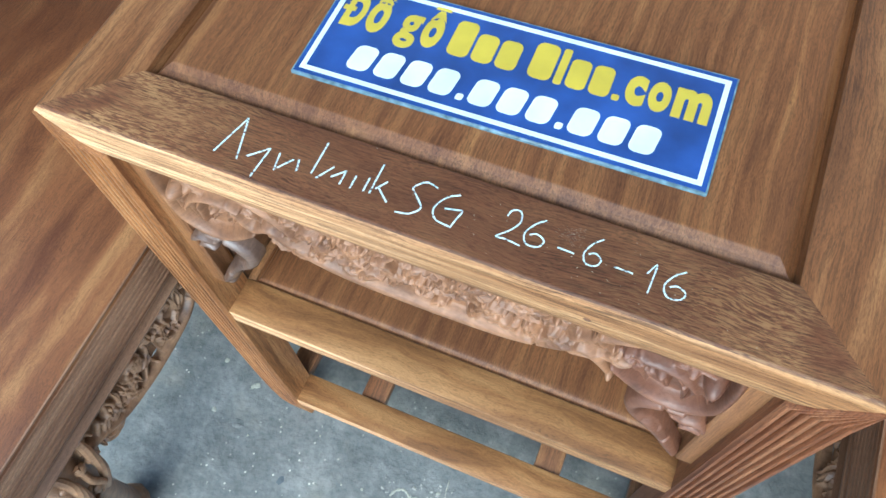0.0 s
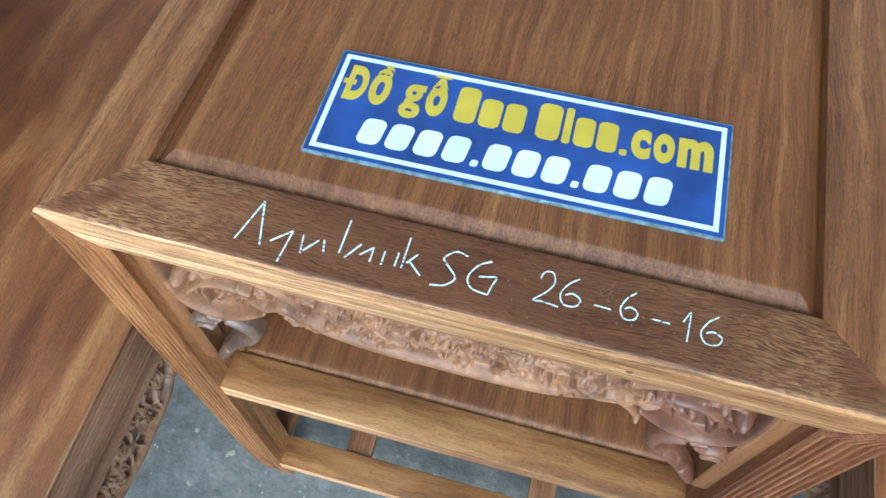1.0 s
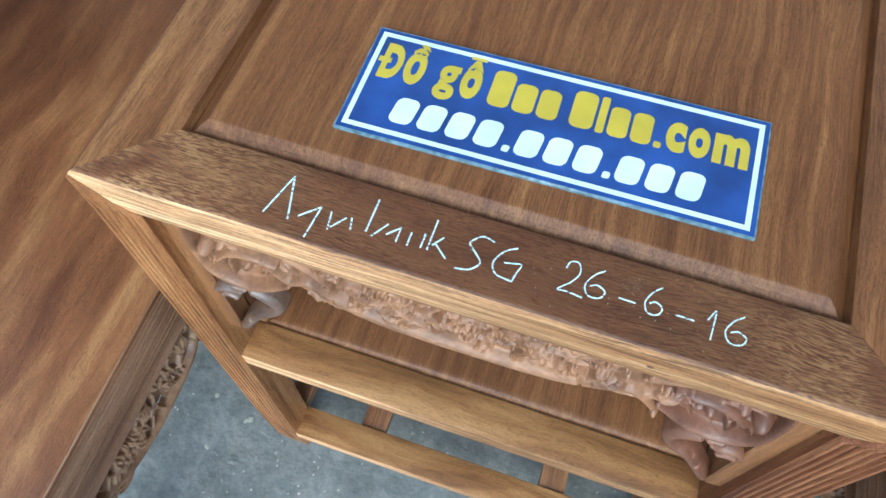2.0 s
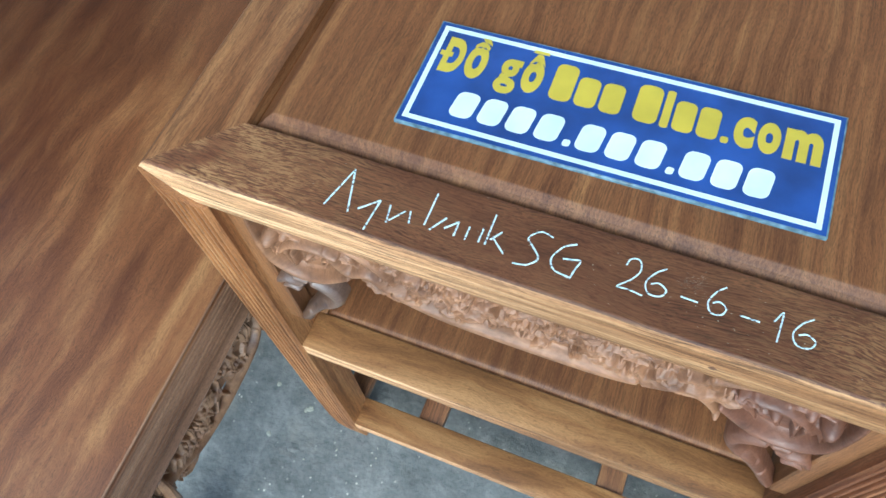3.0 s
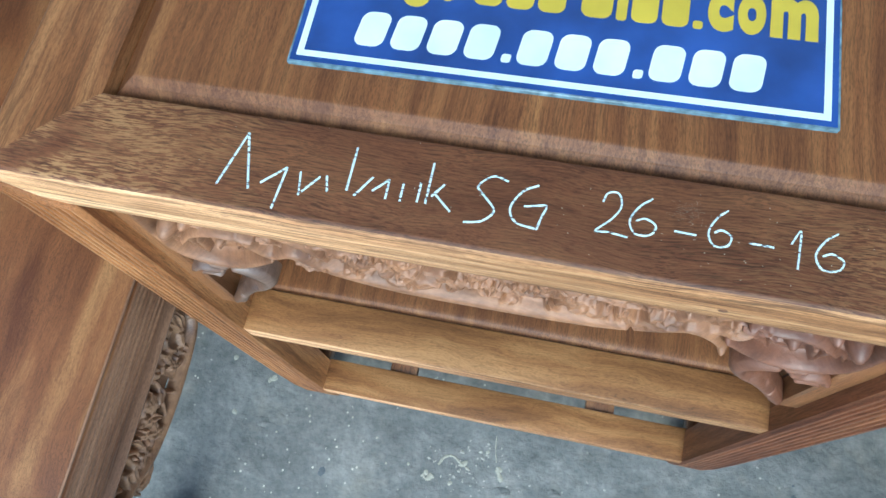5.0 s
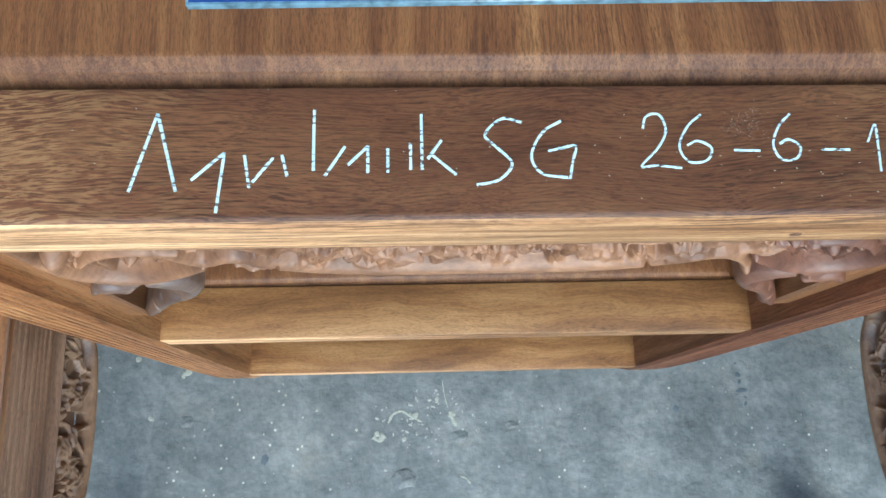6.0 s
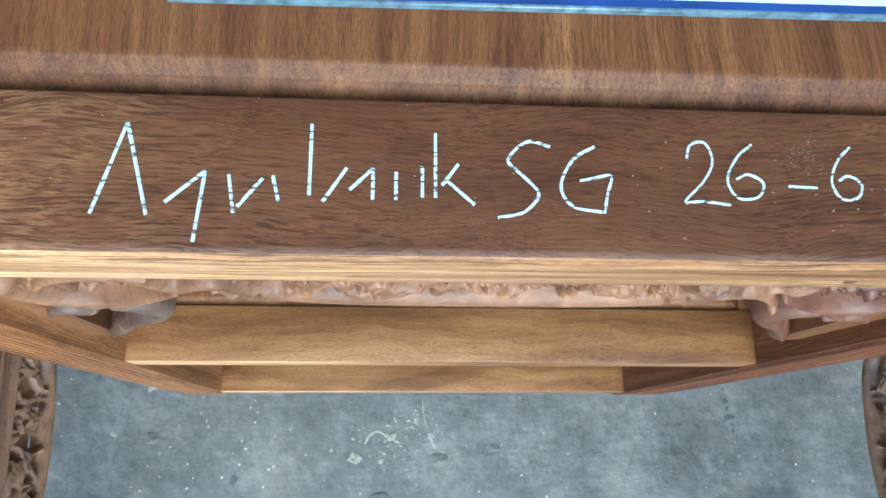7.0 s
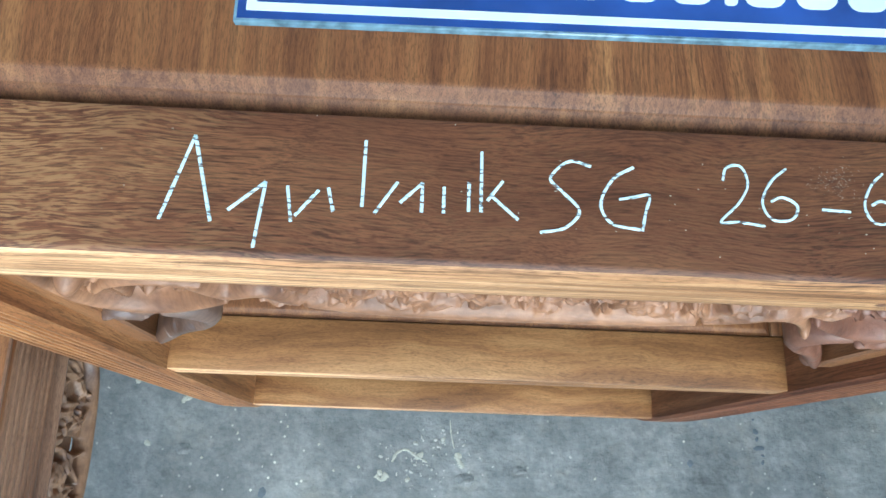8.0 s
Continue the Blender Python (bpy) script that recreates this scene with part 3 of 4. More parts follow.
        m.cut(((u, v), (u + 0.006 * math.cos(a), v + 0.006 * math.sin(a)), (u + 0.013 * math.cos(a + 0.4), v + 0.013 * math.sin(a + 0.4))), 0.0008, 0.003)
    m.mesh("flower_carving", put, 0.006, CARVED, holder, "flowers, leaves and berries over a smooth lip")
    # scrolled brackets beside the strips
    for sx in (-1, 1):
        b = Relief(0.127, 0.2095, 0.462, zt, 0.0008, 8)
        # hood: a trough of folded leaves and beads behind a smooth rolled lip
        b.plate((b.v > 0.592 + 7.0 * (b.u - 0.18) ** 2) & (b.u > 0.138) & (b.u < 0.206), 0.0015)
        for u, v, a, n, w in ((0.199, 0.612, 2.0, 0.032, 0.0065), (0.184, 0.602, 1.8, 0.034, 0.006), (0.172, 0.616, 2.5, 0.03, 0.0065), (0.158, 0.612, 2.2, 0.028, 0.0055), (0.19, 0.655, 3.3, 0.026, 0.006), (0.203, 0.668, 3.5, 0.026, 0.0055), (0.166, 0.66, 3.0, 0.03, 0.006), (0.15, 0.634, 2.8, 0.02, 0.005)):
            b.leaf(u + R.uniform(-0.002, 0.002), v, a + R.uniform(-0.2, 0.2), n, w, 0.003 + 0.8 * w, 3)
        b.dome(0.1935, 0.64, 0.0075, 0.0135)
        b.dome(0.178, 0.652, 0.005, 0.011)
        b.dome(0.163, 0.634, 0.0055, 0.0115)
        b.dome(0.147, 0.648, 0.0045, 0.010)
        b.stroke([(0.2, 0.681), (0.2045, 0.66), (0.2055, 0.632), (0.2035, 0.608), (0.194, 0.594), (0.18, 0.5885), (0.165, 0.5915), (0.15, 0.602), (0.134, 0.617)], [0.0035, 0.0042, 0.0046, 0.005, 0.0054, 0.0056, 0.0052, 0.0045, 0.003], 0.0105)
        b.stroke([(0.188, 0.626), (0.177, 0.64), (0.16, 0.648), (0.138, 0.646)], [0.003, 0.0042, 0.004, 0.0026], 0.0105)
        for k in range(9):
            u, v, a = R.uniform(0.146, 0.196), R.uniform(0.605, 0.668), R.uniform(1.8, 3.1)
            b.cut(((u, v), (u + 0.004 * math.cos(a), v + 0.004 * math.sin(a)), (u + 0.009 * math.cos(a + 0.5), v + 0.009 * math.sin(a + 0.5))), 0.0011, 0.0045)
        bracket = new("bracket")
        bracket.parent = holder
        bracket["label"] = "scrolled openwork bracket, curl tinted grey for reflected sky" if sx < 0 else "scrolled openwork bracket, reddish curl"
        b.mesh("hood", lambda u, v, h, q=sx: (q * u, yc + 0.004 - h * 1.4, v), 0.006, CARVED if sx < 0 else CARVED_RED, bracket)
        c = Relief(0.145, 0.2095, 0.462, 0.59, 0.0008, 8)
        # below it smooth curls round a small opening, running down to the strip's foot
        c.stroke([(0.2085, 0.562), (0.2, 0.567), (0.191, 0.568), (0.184, 0.572)], [0.0045, 0.0058, 0.0052, 0.004], 0.0115)
        c.stroke([(0.19, 0.5765), (0.177, 0.5745), (0.164, 0.567), (0.1575, 0.556), (0.161, 0.544), (0.168, 0.537)], [0.0038, 0.0054, 0.0062, 0.0064, 0.006, 0.0055], 0.010)
        c.stroke([(0.164, 0.540), (0.176, 0.529), (0.186, 0.515), (0.196, 0.497), (0.2045, 0.483)], [0.0052, 0.0062, 0.0064, 0.0058, 0.0046], 0.0105)
        c.stroke([(0.2085, 0.546), (0.202, 0.548), (0.1955, 0.546)], [0.004, 0.0044, 0.003], 0.008)
        c.dome(0.2035, 0.478, 0.0055, 0.008)
        for pts in (((0.204, 0.565), (0.199, 0.566), (0.194, 0.5635)), ((0.18, 0.571), (0.177, 0.576), (0.175, 0.582)), ((0.17, 0.538), (0.178, 0.534), (0.184, 0.526)), ((0.19, 0.508), (0.194, 0.51), (0.198, 0.509))):
            c.cut(pts, 0.0011, 0.003)
        c.mesh("curl", lambda u, v, h, q=sx: (q * u, yc + 0.001 - h, v), 0.007, CARVED_GREY if sx < 0 else CARVED_RED, bracket, "smooth glossy curl")


side_table()


# ---- the sign lying on the table ----
def sign():
    base = tagged(new("sign"), "blue acrylic sign plate with white border and yellow marks", "sign")
    base.matrix_world = pose(-0.1237, 0.4660, TOP + 0.0002, 0, 0, 0.75)
    w, d, h = 0.1320, 0.0442, 0.003
    part("plate", box(bmesh.new(), -w, w, -d, d, 0, h, 0.0004, 1), SIGN_RIM, base, "clear acrylic rim with chipped edges")
    part("face", box(bmesh.new(), -w + 0.0012, w - 0.0012, -d + 0.0012, d - 0.0012, h - 0.0005, h + 0.0002), SIGN_BLUE, base, "deep blue printed face", smooth=False)
    bm = bmesh.new()
    o, t, z0, z1 = 0.0042, 0.0032, h + 0.0001, h + 0.0005
    a, b = w - o, d - o
    box(bm, -a, a, b - t, b, z0, z1)
    box(bm, -a, a, -b, -b + t, z0, z1)
    box(bm, -a, -a + t, -b + t, b - t, z0, z1)
    box(bm, a - t, a, -b + t, b - t, z0, z1)
    part("border", bm, SIGN_WHITE, base, "white border line", smooth=False)

    def bar(x, wd, y, ht, mat, lean=0.0):
        bm = bmesh.new()
        r = min(wd, ht) * 0.32
        out = [(sx * (wd / 2 - r) + r * math.cos(a), sy * (ht / 2 - r) + r * math.sin(a)) for sx, sy, q in ((1, 1, 0), (-1, 1, 1), (-1, -1, 2), (1, -1, 3)) for a in ((q + f / 4) * math.pi / 2 for f in range(5))]
        loft(bm, [[(x + u + lean * v, y + v, z) for u, v in out] for z in (z0, z1)])
        part("bar", bm, mat, base, smooth=False)

    def lettering(text, x0, x1, y0, y1, mat, low=1.0, bold=0.055):
        """Words that can be read, in the built-in font, squeezed into their width and height and cut as thin solid letters."""
        cu = bpy.data.curves.new("letters", "FONT")
        cu.body, cu.size, cu.offset, cu.resolution_u = text, 1.0, bold, 6
        cu.extrude = 0.05
        ob = bpy.data.objects.new("letters", cu)
        scene.collection.objects.link(ob)
        bpy.context.view_layer.update()
        me = bpy.data.meshes.new_from_object(ob.evaluated_get(bpy.context.evaluated_depsgraph_get()))
        bpy.data.objects.remove(ob)
        bm = bmesh.new()
        bm.from_mesh(me)
        bmesh.ops.remove_doubles(bm, verts=bm.verts, dist=1e-5)
        for v in bm.verts:
            v.co.y = v.co.y if v.co.y < 0.58 else 0.58 + (v.co.y - 0.58) * low
        left, right = min(v.co.x for v in bm.verts), max(v.co.x for v in bm.verts)
        foot, head = min(v.co.y for v in bm.verts), max(v.co.y for v in bm.verts)
        for v in bm.verts:
            v.co = Vector((x0 + (v.co.x - left) / (right - left) * (x1 - x0), y0 + (v.co.y - foot) / (head - foot) * (y1 - y0), z1 if v.co.z > 0 else z0))
        part("lettering", bm, mat, base, smooth=False)

    # upper row: two plain words, then bars for a name, then the ending
    lettering("D", -0.1205, -0.1065, 0.002, 0.0318, SIGN_YELLOW)
    part("lettering", box(bmesh.new(), -0.1232, -0.1145, 0.0152, 0.0192, z0, z1 + 0.0001), SIGN_YELLOW, base, smooth=False)
    lettering("\u1ed3", -0.1045, -0.0905, 0.002, 0.0372, SIGN_YELLOW, 0.5)
    lettering("g", -0.0815, -0.0675, -0.0035, 0.0255, SIGN_YELLOW, 1.0, 0.035)
    lettering("\u00f4", -0.0655, -0.0520, 0.002, 0.0345, SIGN_YELLOW, 0.5)
    part("lettering", box(bmesh.new(), -0.0640, -0.0535, 0.0352, 0.0374, z0, z1 + 0.0001), SIGN_YELLOW, base, smooth=False)
    lettering("c", 0.0695, 0.0818, 0.002, 0.0255, SIGN_YELLOW)
    lettering("o", 0.0836, 0.0968, 0.002, 0.0255, SIGN_YELLOW)
    lettering("m", 0.0990, 0.1210, 0.002, 0.0255, SIGN_YELLOW)
    for x0, x1, y0, y1 in ((-0.0455, -0.0310, 0.002, 0.0318), (-0.0290, -0.0150, 0.002, 0.0255), (-0.0130, 0.0008, 0.002, 0.0255), (0.0085, 0.0238, 0.002, 0.0315), (0.0258, 0.0310, 0.002, 0.0312), (0.0330, 0.0458, 0.002, 0.0255), (0.0478, 0.0607, 0.002, 0.0255), (0.0628, 0.0675, 0.002, 0.0066)):
        bar((x0 + x1) / 2, x1 - x0, (y0 + y1) / 2, y1 - y0, SIGN_YELLOW)
    # lower row: white bars
    x = -0.1018
    for k in range(12):
        dot = k in (4, 8)
        width = 0.0076 if dot else 0.0186
        bar(x + width / 2, 0.0046 if dot else 0.0150, -0.0300 + (0.0024 if dot else 0.0102), 0.0048 if dot else 0.0205, SIGN_WHITE, 0.12)
        x += width


sign()


# ---- chalk writing on the front member ----
def ribbon(bm, pts, width, z0=0.0, n=None):
    path = smooth_path([(x, y, 0) for x, y in pts], n or 8 * (len(pts) - 1)) if len(pts) > 2 else [Vector((*pts[0], 0)).lerp(Vector((*pts[1], 0)), k / 6) for k in range(7)]
    rings = []
    for k, c in enumerate(path):
        d = (path[min(k + 1, len(path) - 1)] - path[max(k - 1, 0)]).normalized()
        s = Vector((-d.y, d.x, 0)) * width * 0.5 * (1 + 0.3 * noise.noise(Vector((c.x * 400, c.y * 400, 3))))
        rings.append([c + s + Vector((0, 0, z0)), c + s * 0.7 + Vector((0, 0, z0 + 0.0003)), c - s * 0.7 + Vector((0, 0, z0 + 0.0003)), c - s + Vector((0, 0, z0))])
    loft(bm, rings)


STROKES = {
    "S": [[(0.95, 0.92), (0.55, 0.98), (0.2, 0.72), (0.45, 0.5), (0.72, 0.25), (0.45, 0.0), (0.0, -0.08)]],
    "G": [[(0.7, 1.0), (0.3, 0.8), (0.05, 0.4), (0.25, 0.1), (0.78, 0.02)], [(0.4, 0.48), (0.66, 0.52), (0.98, 0.56), (0.9, 0.3), (0.82, 0.0)]],
    "2": [[(0.1, 0.72), (0.2, 0.95), (0.5, 0.98), (0.62, 0.68), (0.4, 0.35), (0.0, 0.02), (0.35, 0.03), (0.9, -0.02)]],
    "6": [[(0.62, 1.0), (0.3, 0.75), (0.08, 0.35), (0.25, 0.03), (0.65, 0.05), (0.78, 0.3), (0.5, 0.45), (0.25, 0.36)]],
    "-": [[(0.0, 0.4), (0.45, 0.38), (1.0, 0.36)]],
    "1": [[(0.0, 0.62), (0.5, 1.0), (0.48, 0.5), (0.42, 0.0)]],
}


def chalk_writing():
    base = tagged(new("chalk_writing"), "white chalk handwriting with date on the table's front member", "writing")
    base.location = (0, 0, TOP + 0.0001)

    def put(strokes, x, y, w, h, name, wide=0.0010):
        bm = bmesh.new()
        for s in strokes:
            ribbon(bm, [(x + u * w, y + v * h) for u, v in s], wide)
        part(name, bm, CHALK, base)

    # the first word: plain slanted chalk bars of its letters' sizes
    for x, y, w, h in ((-0.271, 0.350, 0.008, 0.029), (-0.263, 0.379, 0.008, -0.029), (-0.250, 0.354, 0.011, 0.010), (-0.239, 0.364, -0.002, -0.022), (-0.232, 0.363, 0.002, -0.012), (-0.229, 0.353, 0.007, 0.009), (-0.219, 0.363, 0.002, -0.008), (-0.208, 0.380, 0.0, -0.023),
                       (-0.204, 0.355, 0.007, 0.011), (-0.196, 0.359, 0.007, 0.007), (-0.189, 0.366, 0.0, -0.010), (-0.182, 0.365, 0.0, -0.009), (-0.174, 0.367, 0.0, -0.010), (-0.170, 0.378, 0.0, -0.021), (-0.168, 0.361, 0.005, 0.007), (-0.167, 0.363, 0.009, -0.008)):
        bm = bmesh.new()
        ribbon(bm, [(x, y), (x + w, y + h)], 0.0011)
        part("chalk_bar", bm, CHALK, base)
    put(STROKES["S"], -0.151, 0.3530, 0.0178, 0.0235, "chalk_letter")
    put(STROKES["G"], -0.132, 0.3530, 0.0172, 0.0220, "chalk_letter")
    for ch, x, y, w, h in (("2", -0.0920, 0.3570, 0.016, 0.0205), ("6", -0.0790, 0.3585, 0.0165, 0.0185), ("-", -0.0580, 0.360, 0.0095, 0.008), ("6", -0.0445, 0.3590, 0.0140, 0.0180), ("-", -0.0260, 0.3600, 0.0105, 0.008), ("1", -0.0085, 0.3545, 0.0075, 0.0180), ("6", 0.0005, 0.3560, 0.0165, 0.0180)):
        put(STROKES[ch], x, y, w, h, "chalk_digit" if ch != "-" else "chalk_dash", 0.0009)


chalk_writing()


def wood_dust():
    """Pale specks of sanding dust caught in the open grain."""
    rng = random.Random(21)
    bm = bmesh.new()
    for k in range(60):
        x, y = (rng.gauss(-0.05, 0.045), rng.gauss(0.362, 0.01)) if k < 35 else (rng.uniform(-0.3, 0.1), rng.uniform(0.342, 0.39))
        r = rng.uniform(0.0001, 0.00022)
        st, turn = rng.uniform(0.8, 2.0), rng.uniform(-0.4, 0.4)
        ring = [(x + r * st * math.cos(a) * math.cos(turn) - r * math.sin(a) * math.sin(turn), min(0.3925, max(0.3455, y)) + r * st * math.cos(a) * math.sin(turn) + r * math.sin(a) * math.cos(turn)) for a in (2 * math.pi * q / 6 for q in range(6))]
        loft(bm, [[(a, b, TOP + 0.00005) for a, b in ring], [(a, b, TOP + 0.00015) for a, b in ring]])
    # a faint smudge of chalk dust above one digit
    for k in range(150):
        x, y, r = rng.gauss(-0.053, 0.005), rng.gauss(0.3735, 0.003), rng.uniform(0.00005, 0.00014)
        ring = [(x + r * math.cos(a), y + r * math.sin(a)) for a in (2 * math.pi * q / 5 for q in range(5))]
        loft(bm, [[(a, b, TOP + 0.00005) for a, b in ring], [(a, b, TOP + 0.00012) for a, b in ring]])
    tagged(part("wood_dust", bm, CHIP), "fine pale dust specks on the table's front member", "dust", kind="stuff")


wood_dust()


# ---- the two seats ----
def seat(name, label, flip, origin, turn):
    """A wide hardwood seat whose carved front faces the table: own y along the front, own x towards the table."""
    base = tagged(new(name), label, "seat")
    base.matrix_world = pose(origin[0], origin[1], 0, 0, 0, turn) @ Matrix.Diagonal((flip, 0.98, 1.022, 1))
    rng = random.Random(11)
    z, y0, y1, back = 0.46, -0.10, 0.78, -0.72
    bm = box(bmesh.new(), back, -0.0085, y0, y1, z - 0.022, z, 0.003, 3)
    part("seat_board", bm, WOOD_SEAT, base, "broad golden-brown seat board with shade painted into its far side")
    # reeded rail under the board's edge
    bm = bmesh.new()
    prof = [(-0.04, z - 0.0005), (-0.0080, z - 0.0005)]
    n = 8
    for k in range(n):
        zc = z - 0.006 - k * 0.0053
        for f, d in ((0.04, 0.0030), (0.2, 0.0007), (0.5, 0.0), (0.8, 0.0007), (0.96, 0.0030)):
            prof.append((-0.001 - d * 0.62 - (n - 1 - k + 1 - f) * 0.0008, zc - f * 0.0053))
    prof += [(-0.006, z - 0.0505), (-0.04, z - 0.0505)]
    loft(bm, [[(x, y, zz) for x, zz in prof] for y in (y0, y1)])
    part("front_rail", bm, WOOD_SEAT_EDGE, base, "finely reeded front rail")
    # waist moulding
    bm = bmesh.new()
    prof = [(-0.04, 0.409), (-0.008, 0.409), (-0.007, 0.403), (-0.010, 0.398), (-0.0125, 0.393), (-0.010, 0.389), (-0.006, 0.385), (-0.008, 0.380), (-0.04, 0.380)]
    loft(bm, [[(x, y, zz) for x, zz in prof] for y in (y0 + 0.01, y1 - 0.01)])
    part("waist_moulding", bm, WOOD_SEAT_EDGE, base)
    # openwork apron
    rim = [(-0.016, -0.03, 0.35), (-0.014, 0.0, 0.338), (-0.011, 0.03, 0.325), (-0.009, 0.08, 0.318), (-0.008, 0.14, 0.32), (-0.01, 0.165, 0.33), (-0.012, 0.18, 0.346), (-0.013, 0.2, 0.335), (-0.01, 0.26, 0.32), (-0.01, 0.4, 0.318), (-0.01, 0.55, 0.324), (-0.012, 0.66, 0.345)]
    holder = new("apron")
    holder.parent = base
    holder["label"] = "openwork apron carved with vines and flowers"
    bm = bmesh.new()
    loft(bm, [[(-0.034, y, 0.3795), (-0.0285, y, 0.3795), (-0.0225, y, 0.324), (-0.028, y, 0.324)] for y in (y0 + 0.03, y1 - 0.03)])
    part("backing", bm, CARVED_SEAT, holder)
    c = Relief(-0.04, 0.68, 0.304, 0.3797, 0.0011, 5)
    rad = [0.004, 0.005, 0.006, 0.0064, 0.0062, 0.0058, 0.004, 0.005, 0.0062, 0.0064, 0.006, 0.004]
    for k in range(84):
        y = -0.035 + 0.7 * k / 84
        c.leaf(y, rng.uniform(0.326, 0.374), rng.uniform(0, 6.28), rng.uniform(0.02, 0.034), w := rng.uniform(0.0038, 0.0062), 0.0035 + 0.9 * w, rng.uniform(3, 6))
    for k in range(36):
        y = -0.03 + k * 0.0195
        v = rng.uniform(0.324, 0.36)
        c.stroke([(y, v), (y + rng.uniform(0.0, 0.012), v + 0.014), (y + rng.uniform(0.004, 0.02), v + rng.uniform(0.012, 0.03)), (y + 0.022, v + rng.uniform(-0.01, 0.01))], [0.0022, 0.0034, 0.003, 0.002], rng.uniform(0.006, 0.0085))
    for k in range(22):
        c.flower(-0.02 + k * 0.032 + rng.uniform(-0.008, 0.008), rng.uniform(0.335, 0.37), rng.uniform(0.007, 0.010), rng.uniform(0.007, 0.0095), 6, rng.uniform(0, 3))
    for k in range(36):
        c.dome(rng.uniform(-0.03, 0.66), rng.uniform(0.326, 0.376), r := rng.uniform(0.002, 0.0035), 0.006 + r)
    c.plate(c.v > 0.374, 0.004)
    c.plate((c.v > 0.322) & (c.u > 0.1) & (c.u < 0.24), 0.002)
    c.stroke([(p[1], p[2]) for p in rim], rad, 0.0095)
    for k in range(110):
        u, v, a = rng.uniform(-0.03, 0.66), rng.uniform(0.33, 0.374), rng.uniform(0, 3.1)
        c.cut(((u, v), (u + 0.006 * math.cos(a), v + 0.006 * math.sin(a)), (u + 0.011 * math.cos(a + 0.6), v + 0.011 * math.sin(a + 0.6))), 0.0011, 0.0035)
    c.mesh("vine_carving", lambda u, v, h: (-0.0245 + (0.3797 - v) * 0.11 + h, u, v), 0.003, CARVED_SEAT, holder, "pierced vine carving over a smooth rounded rim")
    side = Matrix(((0, 0, 1, 0), (1, 0, 0, 0), (0, 1, 0, 0), (0, 0, 0, 1)))
    # cabriole legs with carved knees
    for yl in (-0.055, 0.7):
        leg = new("leg")
        leg.parent = base
        bm = bmesh.new()
        tube(bm, [(-0.04, yl, 0.379), (-0.034, yl, 0.345), (-0.032, yl, 0.29), (-0.05, yl, 0.21), (-0.08, yl, 0.12), (-0.098, yl - 0.002, 0.06), (-0.1, yl - 0.004, 0.03)], [0.024, 0.024, 0.021, 0.018, 0.017, 0.018, 0.022], n=36, seg=14, axis=Vector((0, 1, 0)))
        part("shaft", bm, CARVED_SEAT, leg)
        bm = bmesh.new()
        knob(bm, (-0.104, yl - 0.004, 0.03), 0.029, (1.0, 0.95, 1.03), 2, 0.1)
        part("foot", bm, CARVED_SEAT, leg, "rounded scroll foot")
        bm = bmesh.new()
        for pts, rr in (([(-0.018, yl + 0.036, 0.378), (-0.009, yl + 0.03, 0.355), (-0.006, yl + 0.024, 0.325), (-0.009, yl + 0.016, 0.3), (-0.014, yl + 0.01, 0.28)], (0.006, 0.0085, 0.009, 0.008, 0.005)),
                        ([(-0.018, yl - 0.006, 0.378), (-0.007, yl - 0.004, 0.355), (-0.004, yl - 0.008, 0.325), (-0.008, yl - 0.014, 0.29), (-0.018, yl - 0.006, 0.25)], (0.006, 0.0085, 0.010, 0.009, 0.005)),
                        ([(-0.009, yl + 0.012, 0.36), (-0.003, yl + 0.008, 0.335), (-0.004, yl + 0.012, 0.31), (-0.01, yl + 0.004, 0.29)], (0.004, 0.006, 0.006, 0.003)),
                        ([(-0.012, yl - 0.026, 0.37), (-0.008, yl - 0.024, 0.34), (-0.012, yl - 0.026, 0.31), (-0.022, yl - 0.02, 0.28)], (0.005, 0.008, 0.008, 0.004))):
            tube(bm, pts, [r * 0.66 for r in rr], n=24, seg=8)
        for k in range(10):
            knob(bm, (-0.008 + rng.uniform(-0.002, 0.003), yl + rng.uniform(-0.022, 0.028), rng.uniform(0.29, 0.365)), rng.uniform(0.004, 0.007), (0.8, 1.2, 1), 2, 0.3, k)
        part("knee_carving", bm, CARVED_SEAT, leg)
    # end rail and inner frame that close the seat below
    part("end_rail", box(bmesh.new(), back + 0.01, -0.0405, y0 + 0.004, y0 + 0.03, 0.39, z - 0.0225, 0.002), WOOD_SEAT_EDGE, base)
    part("end_rail", box(bmesh.new(), back + 0.01, -0.0405, y1 - 0.03, y1 - 0.004, 0.39, z - 0.0225, 0.002), WOOD_SEAT_EDGE, base)
    for yl in (y0 + 0.035, y1 - 0.08):
        part("back_leg", box(bmesh.new(), back + 0.02, back + 0.07, yl, yl + 0.05, 0.0, z - 0.0225, 0.006), WOOD_LEG, base)
    part("back_rail", box(bmesh.new(), back + 0.004, back + 0.0195, y0 + 0.03, y1 - 0.03, 0.34, z - 0.0225, 0.002), WOOD_SEAT_EDGE, base)
    return base


seat("carved_seat", "wide glossy hardwood seat with reeded edge and carved openwork apron", 1, (-0.4300, 0.1945), 1.0)
seat("carved_seat", "dark hardwood seat with carved openwork apron beside the table", -1, (0.2085, 0.1945), -0.3)


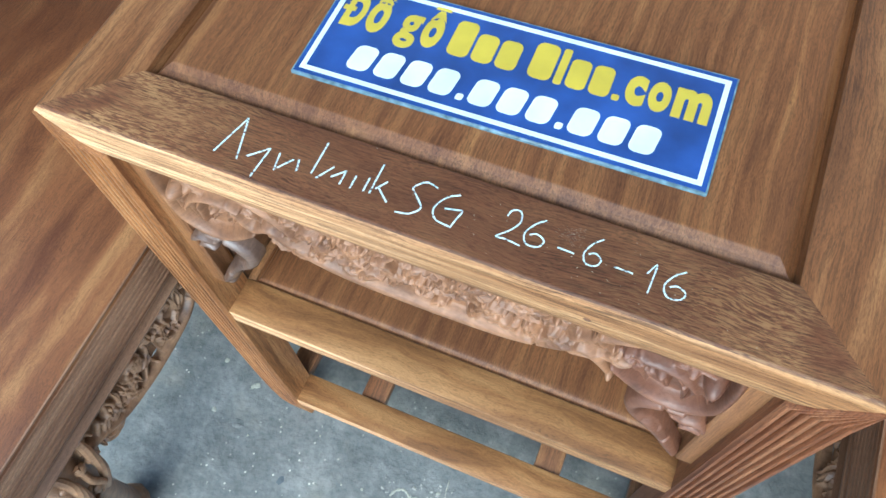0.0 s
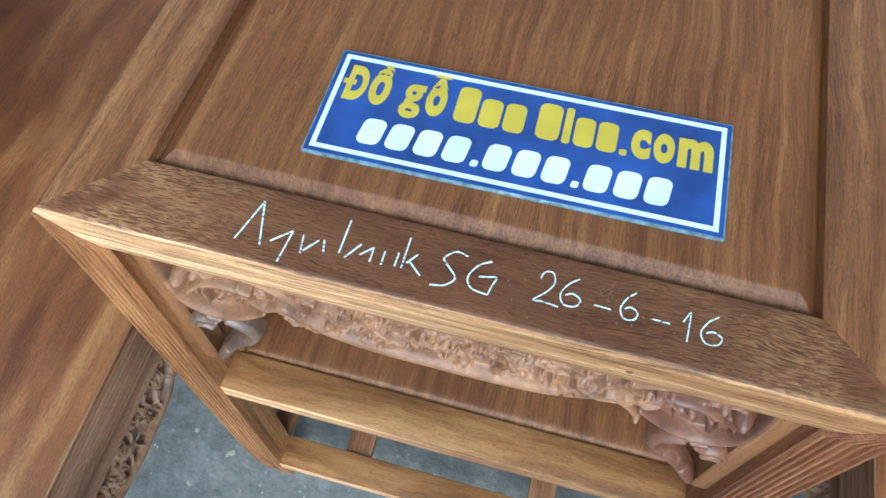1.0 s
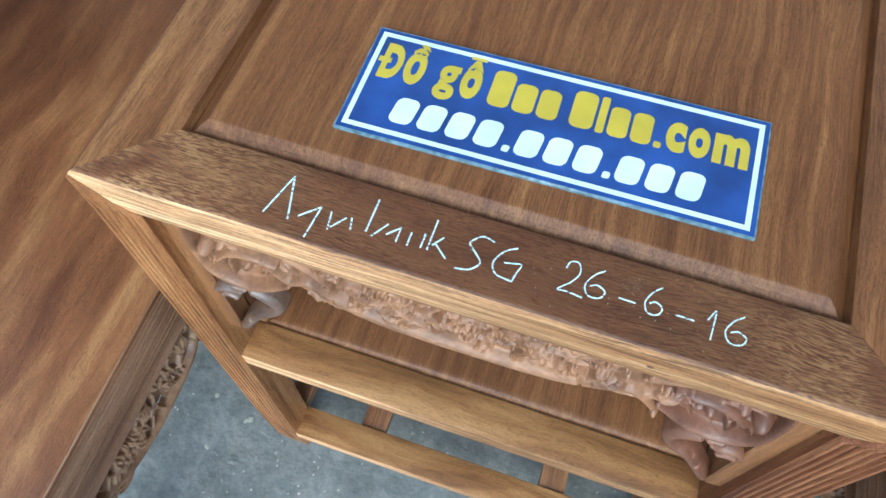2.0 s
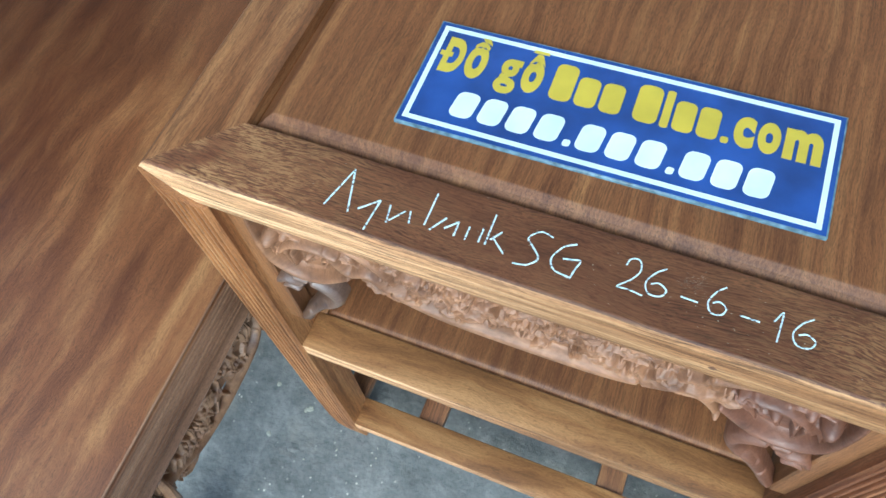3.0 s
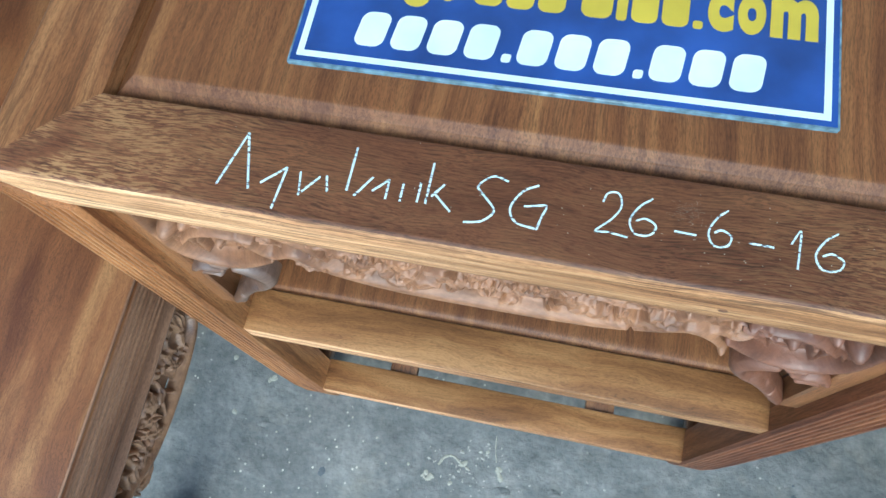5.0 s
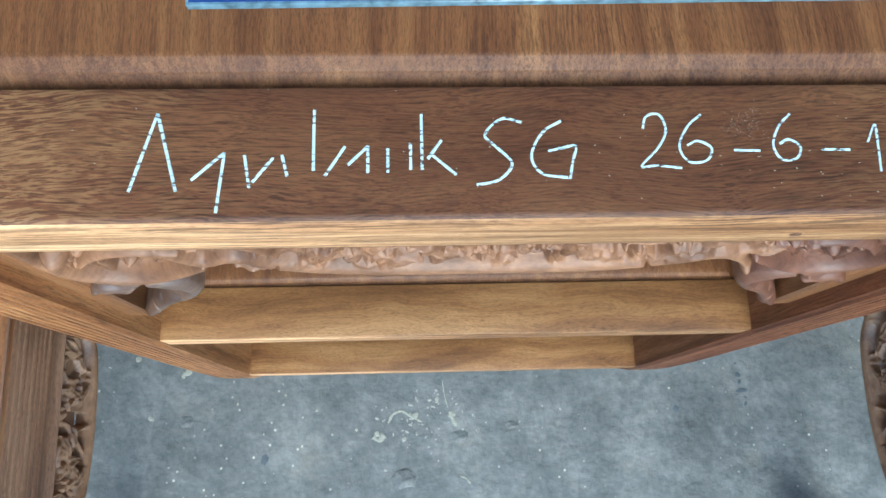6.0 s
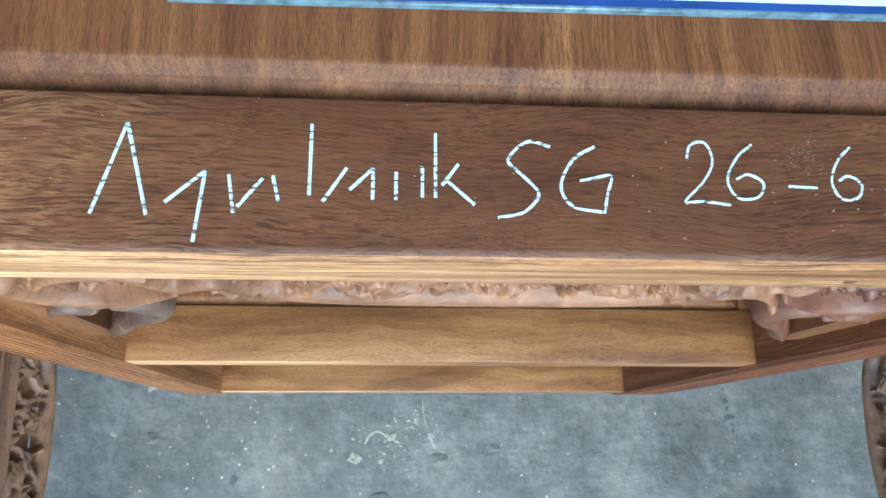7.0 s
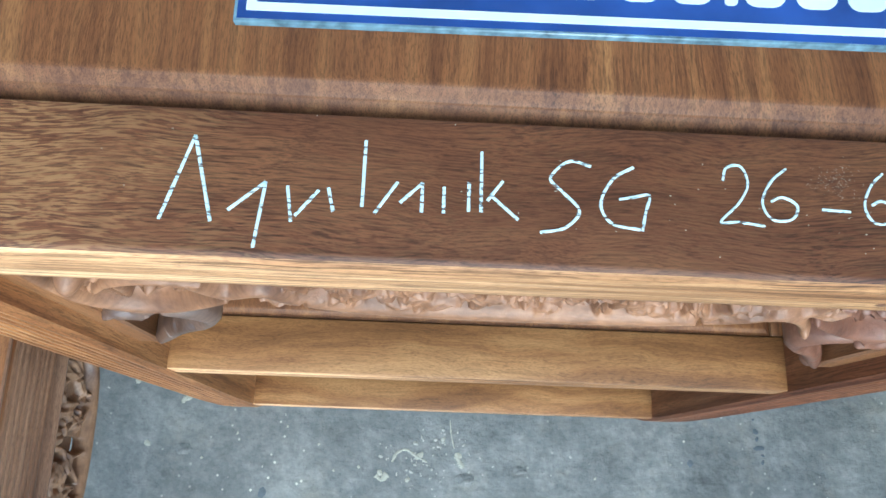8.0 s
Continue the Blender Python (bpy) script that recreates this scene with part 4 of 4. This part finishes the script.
# ---- specks on the floor ----
def speck(name, label, x, y, r, stretch, mat, seed, height=0.0008):
    rng = random.Random(seed)
    bm = bmesh.new()
    n = 18
    turn = rng.uniform(0, 3)
    low, high = [], []
    for k in range(n):
        a = 2 * math.pi * k / n
        q = r * (1 + 0.3 * noise.noise(Vector((math.cos(a) * 1.3, math.sin(a) * 1.3, seed * 2.7))) + rng.uniform(-0.1, 0.1))
        p = Matrix.Rotation(turn, 2) @ Vector((q * math.cos(a) * stretch, q * math.sin(a)))
        low.append((p.x, p.y, 0.0))
        high.append((p.x * 0.85, p.y * 0.85, height))
    loft(bm, [low, high])
    ob = part(name, bm, mat)
    ob.location = (x, y, 0.0002)
    tagged(ob, label, "floor mark", "specks on the floor")


for k, (x, y, r, st) in enumerate(((-0.497, 0.295, 0.006, 1.5), (-0.455, 0.35, 0.006, 2.0), (-0.119, 0.292, 0.006, 1.6), (-0.138, 0.311, 0.0045, 1.4), (-0.167, 0.29, 0.007, 1.8), (-0.214, 0.269, 0.006, 1.3), (-0.46, 0.346, 0.005, 1.2), (-0.518, 0.369, 0.007, 1.2), (-0.18, 0.262, 0.005, 1.5), (-0.29, 0.30, 0.003, 1.2), (-0.24, 0.275, 0.0035, 1.3), (-0.33, 0.32, 0.003, 1.1), (-0.39, 0.31, 0.003, 1.4), (0.05, 0.27, 0.003, 1.3), (-0.43, 0.28, 0.003, 1.2), (-0.27, 0.27, 0.003, 1.0))):
    speck("paint_speck", "cream paint speck dried on concrete", x - 0.009, y + 0.002, r * 0.5, st, CHIP, k, 0.0003)
for k, (x, y, r, st) in enumerate(((-0.354, 0.244, 0.009, 1.5), (0.17, 0.294, 0.007, 1.2), (0.256, 0.335, 0.006, 1.3), (0.259, 0.315, 0.006, 2.4), (0.262, 0.298, 0.004, 1.5), (0.254, 0.35, 0.003, 1.2), (0.263, 0.306, 0.003, 1.6), (0.257, 0.326, 0.0045, 1.4))):
    speck("oil_spot", "small dark oil spot on concrete", x - 0.009, y, r * 0.5, st, STAIN, 40 + k, 0.00015)


def splatter():
    """Many tiny cream droplets round one larger splash."""
    rng = random.Random(77)
    bm = bmesh.new()
    for k in range(160):
        if k < 60:
            x, y = rng.gauss(-0.17, 0.035), rng.gauss(0.285, 0.022)
        else:
            x, y = rng.uniform(-0.6, 0.35), rng.uniform(0.1, 0.75)
        r = rng.choice((0.0007, 0.001, 0.0013, 0.0019)) * rng.uniform(0.7, 1.2)
        st, turn = rng.uniform(0.6, 2.2), rng.uniform(0, 3.1)
        ring = []
        for q in range(7):
            a = 2 * math.pi * q / 7
            p = Matrix.Rotation(turn, 2) @ Vector((r * st * math.cos(a), r * math.sin(a) * rng.uniform(0.7, 1.2)))
            ring.append((x + p.x, y + p.y))
        loft(bm, [[(a, b, 0.0002) for a, b in ring], [(x + (a - x) * 0.7, y + (b - y) * 0.7, 0.0006) for a, b in ring]])
    tagged(part("paint_splatter", bm, DUST), "tiny cream paint droplets splattered over the concrete", "floor mark", kind="stuff")


splatter()


def smear(pts, width, seed):
    """A thin uneven line of dried paint on the floor."""
    rng = random.Random(seed)
    bm = bmesh.new()
    path = smooth_path([(x, y, 0) for x, y in pts], 7 * len(pts))
    rings = []
    for k, c in enumerate(path):
        d = (path[min(k + 1, len(path) - 1)] - path[max(k - 1, 0)]).normalized()
        q = Vector((-d.y, d.x, 0)) * width * 0.5 * rng.uniform(0.35, 1.5)
        up = Vector((0, 0, 0.0005))
        rings.append([c + q, c + q * 0.6 + up, c - q * 0.6 + up, c - q])
    loft(bm, rings)
    ob = part("paint_smear", bm, CHIP)
    ob.location.z = 0.0002
    tagged(ob, "thin cream paint smear dried on concrete", "floor mark", "specks on the floor")


for k, (pts, width) in enumerate(((((-0.139, 0.336), (-0.137, 0.318), (-0.133, 0.302)), 0.0016), (((-0.131, 0.297), (-0.127, 0.288), (-0.122, 0.279)), 0.0055), (((-0.209, 0.284), (-0.203, 0.295), (-0.192, 0.299), (-0.18, 0.292), (-0.166, 0.285)), 0.003), (((-0.228, 0.268), (-0.221, 0.263), (-0.214, 0.270)), 0.006), (((-0.470, 0.346), (-0.466, 0.353), (-0.460, 0.357)), 0.005), (((-0.107, 0.209), (-0.112, 0.215), (-0.119, 0.218)), 0.003))):
    smear(pts, width, 90 + k)


def floor_lump(x, y, r, seed):
    bm = bmesh.new()
    knob(bm, (0, 0, 0), r, (1.35, 0.85, 0.09), 3, 0.5, seed)
    ob = part("mortar_lump", bm, CONCRETE)
    ob.location = (x, y, 0.0005)
    tagged(ob, "small low lump of grey mortar on the concrete", "floor mark", "lumps on the floor")


for k, (x, y, r) in enumerate(((-0.188, 0.216, 0.012), (-0.119, 0.266, 0.008), (-0.462, 0.292, 0.007), (-0.052, 0.279, 0.006))):
    floor_lump(x, y, r, k)
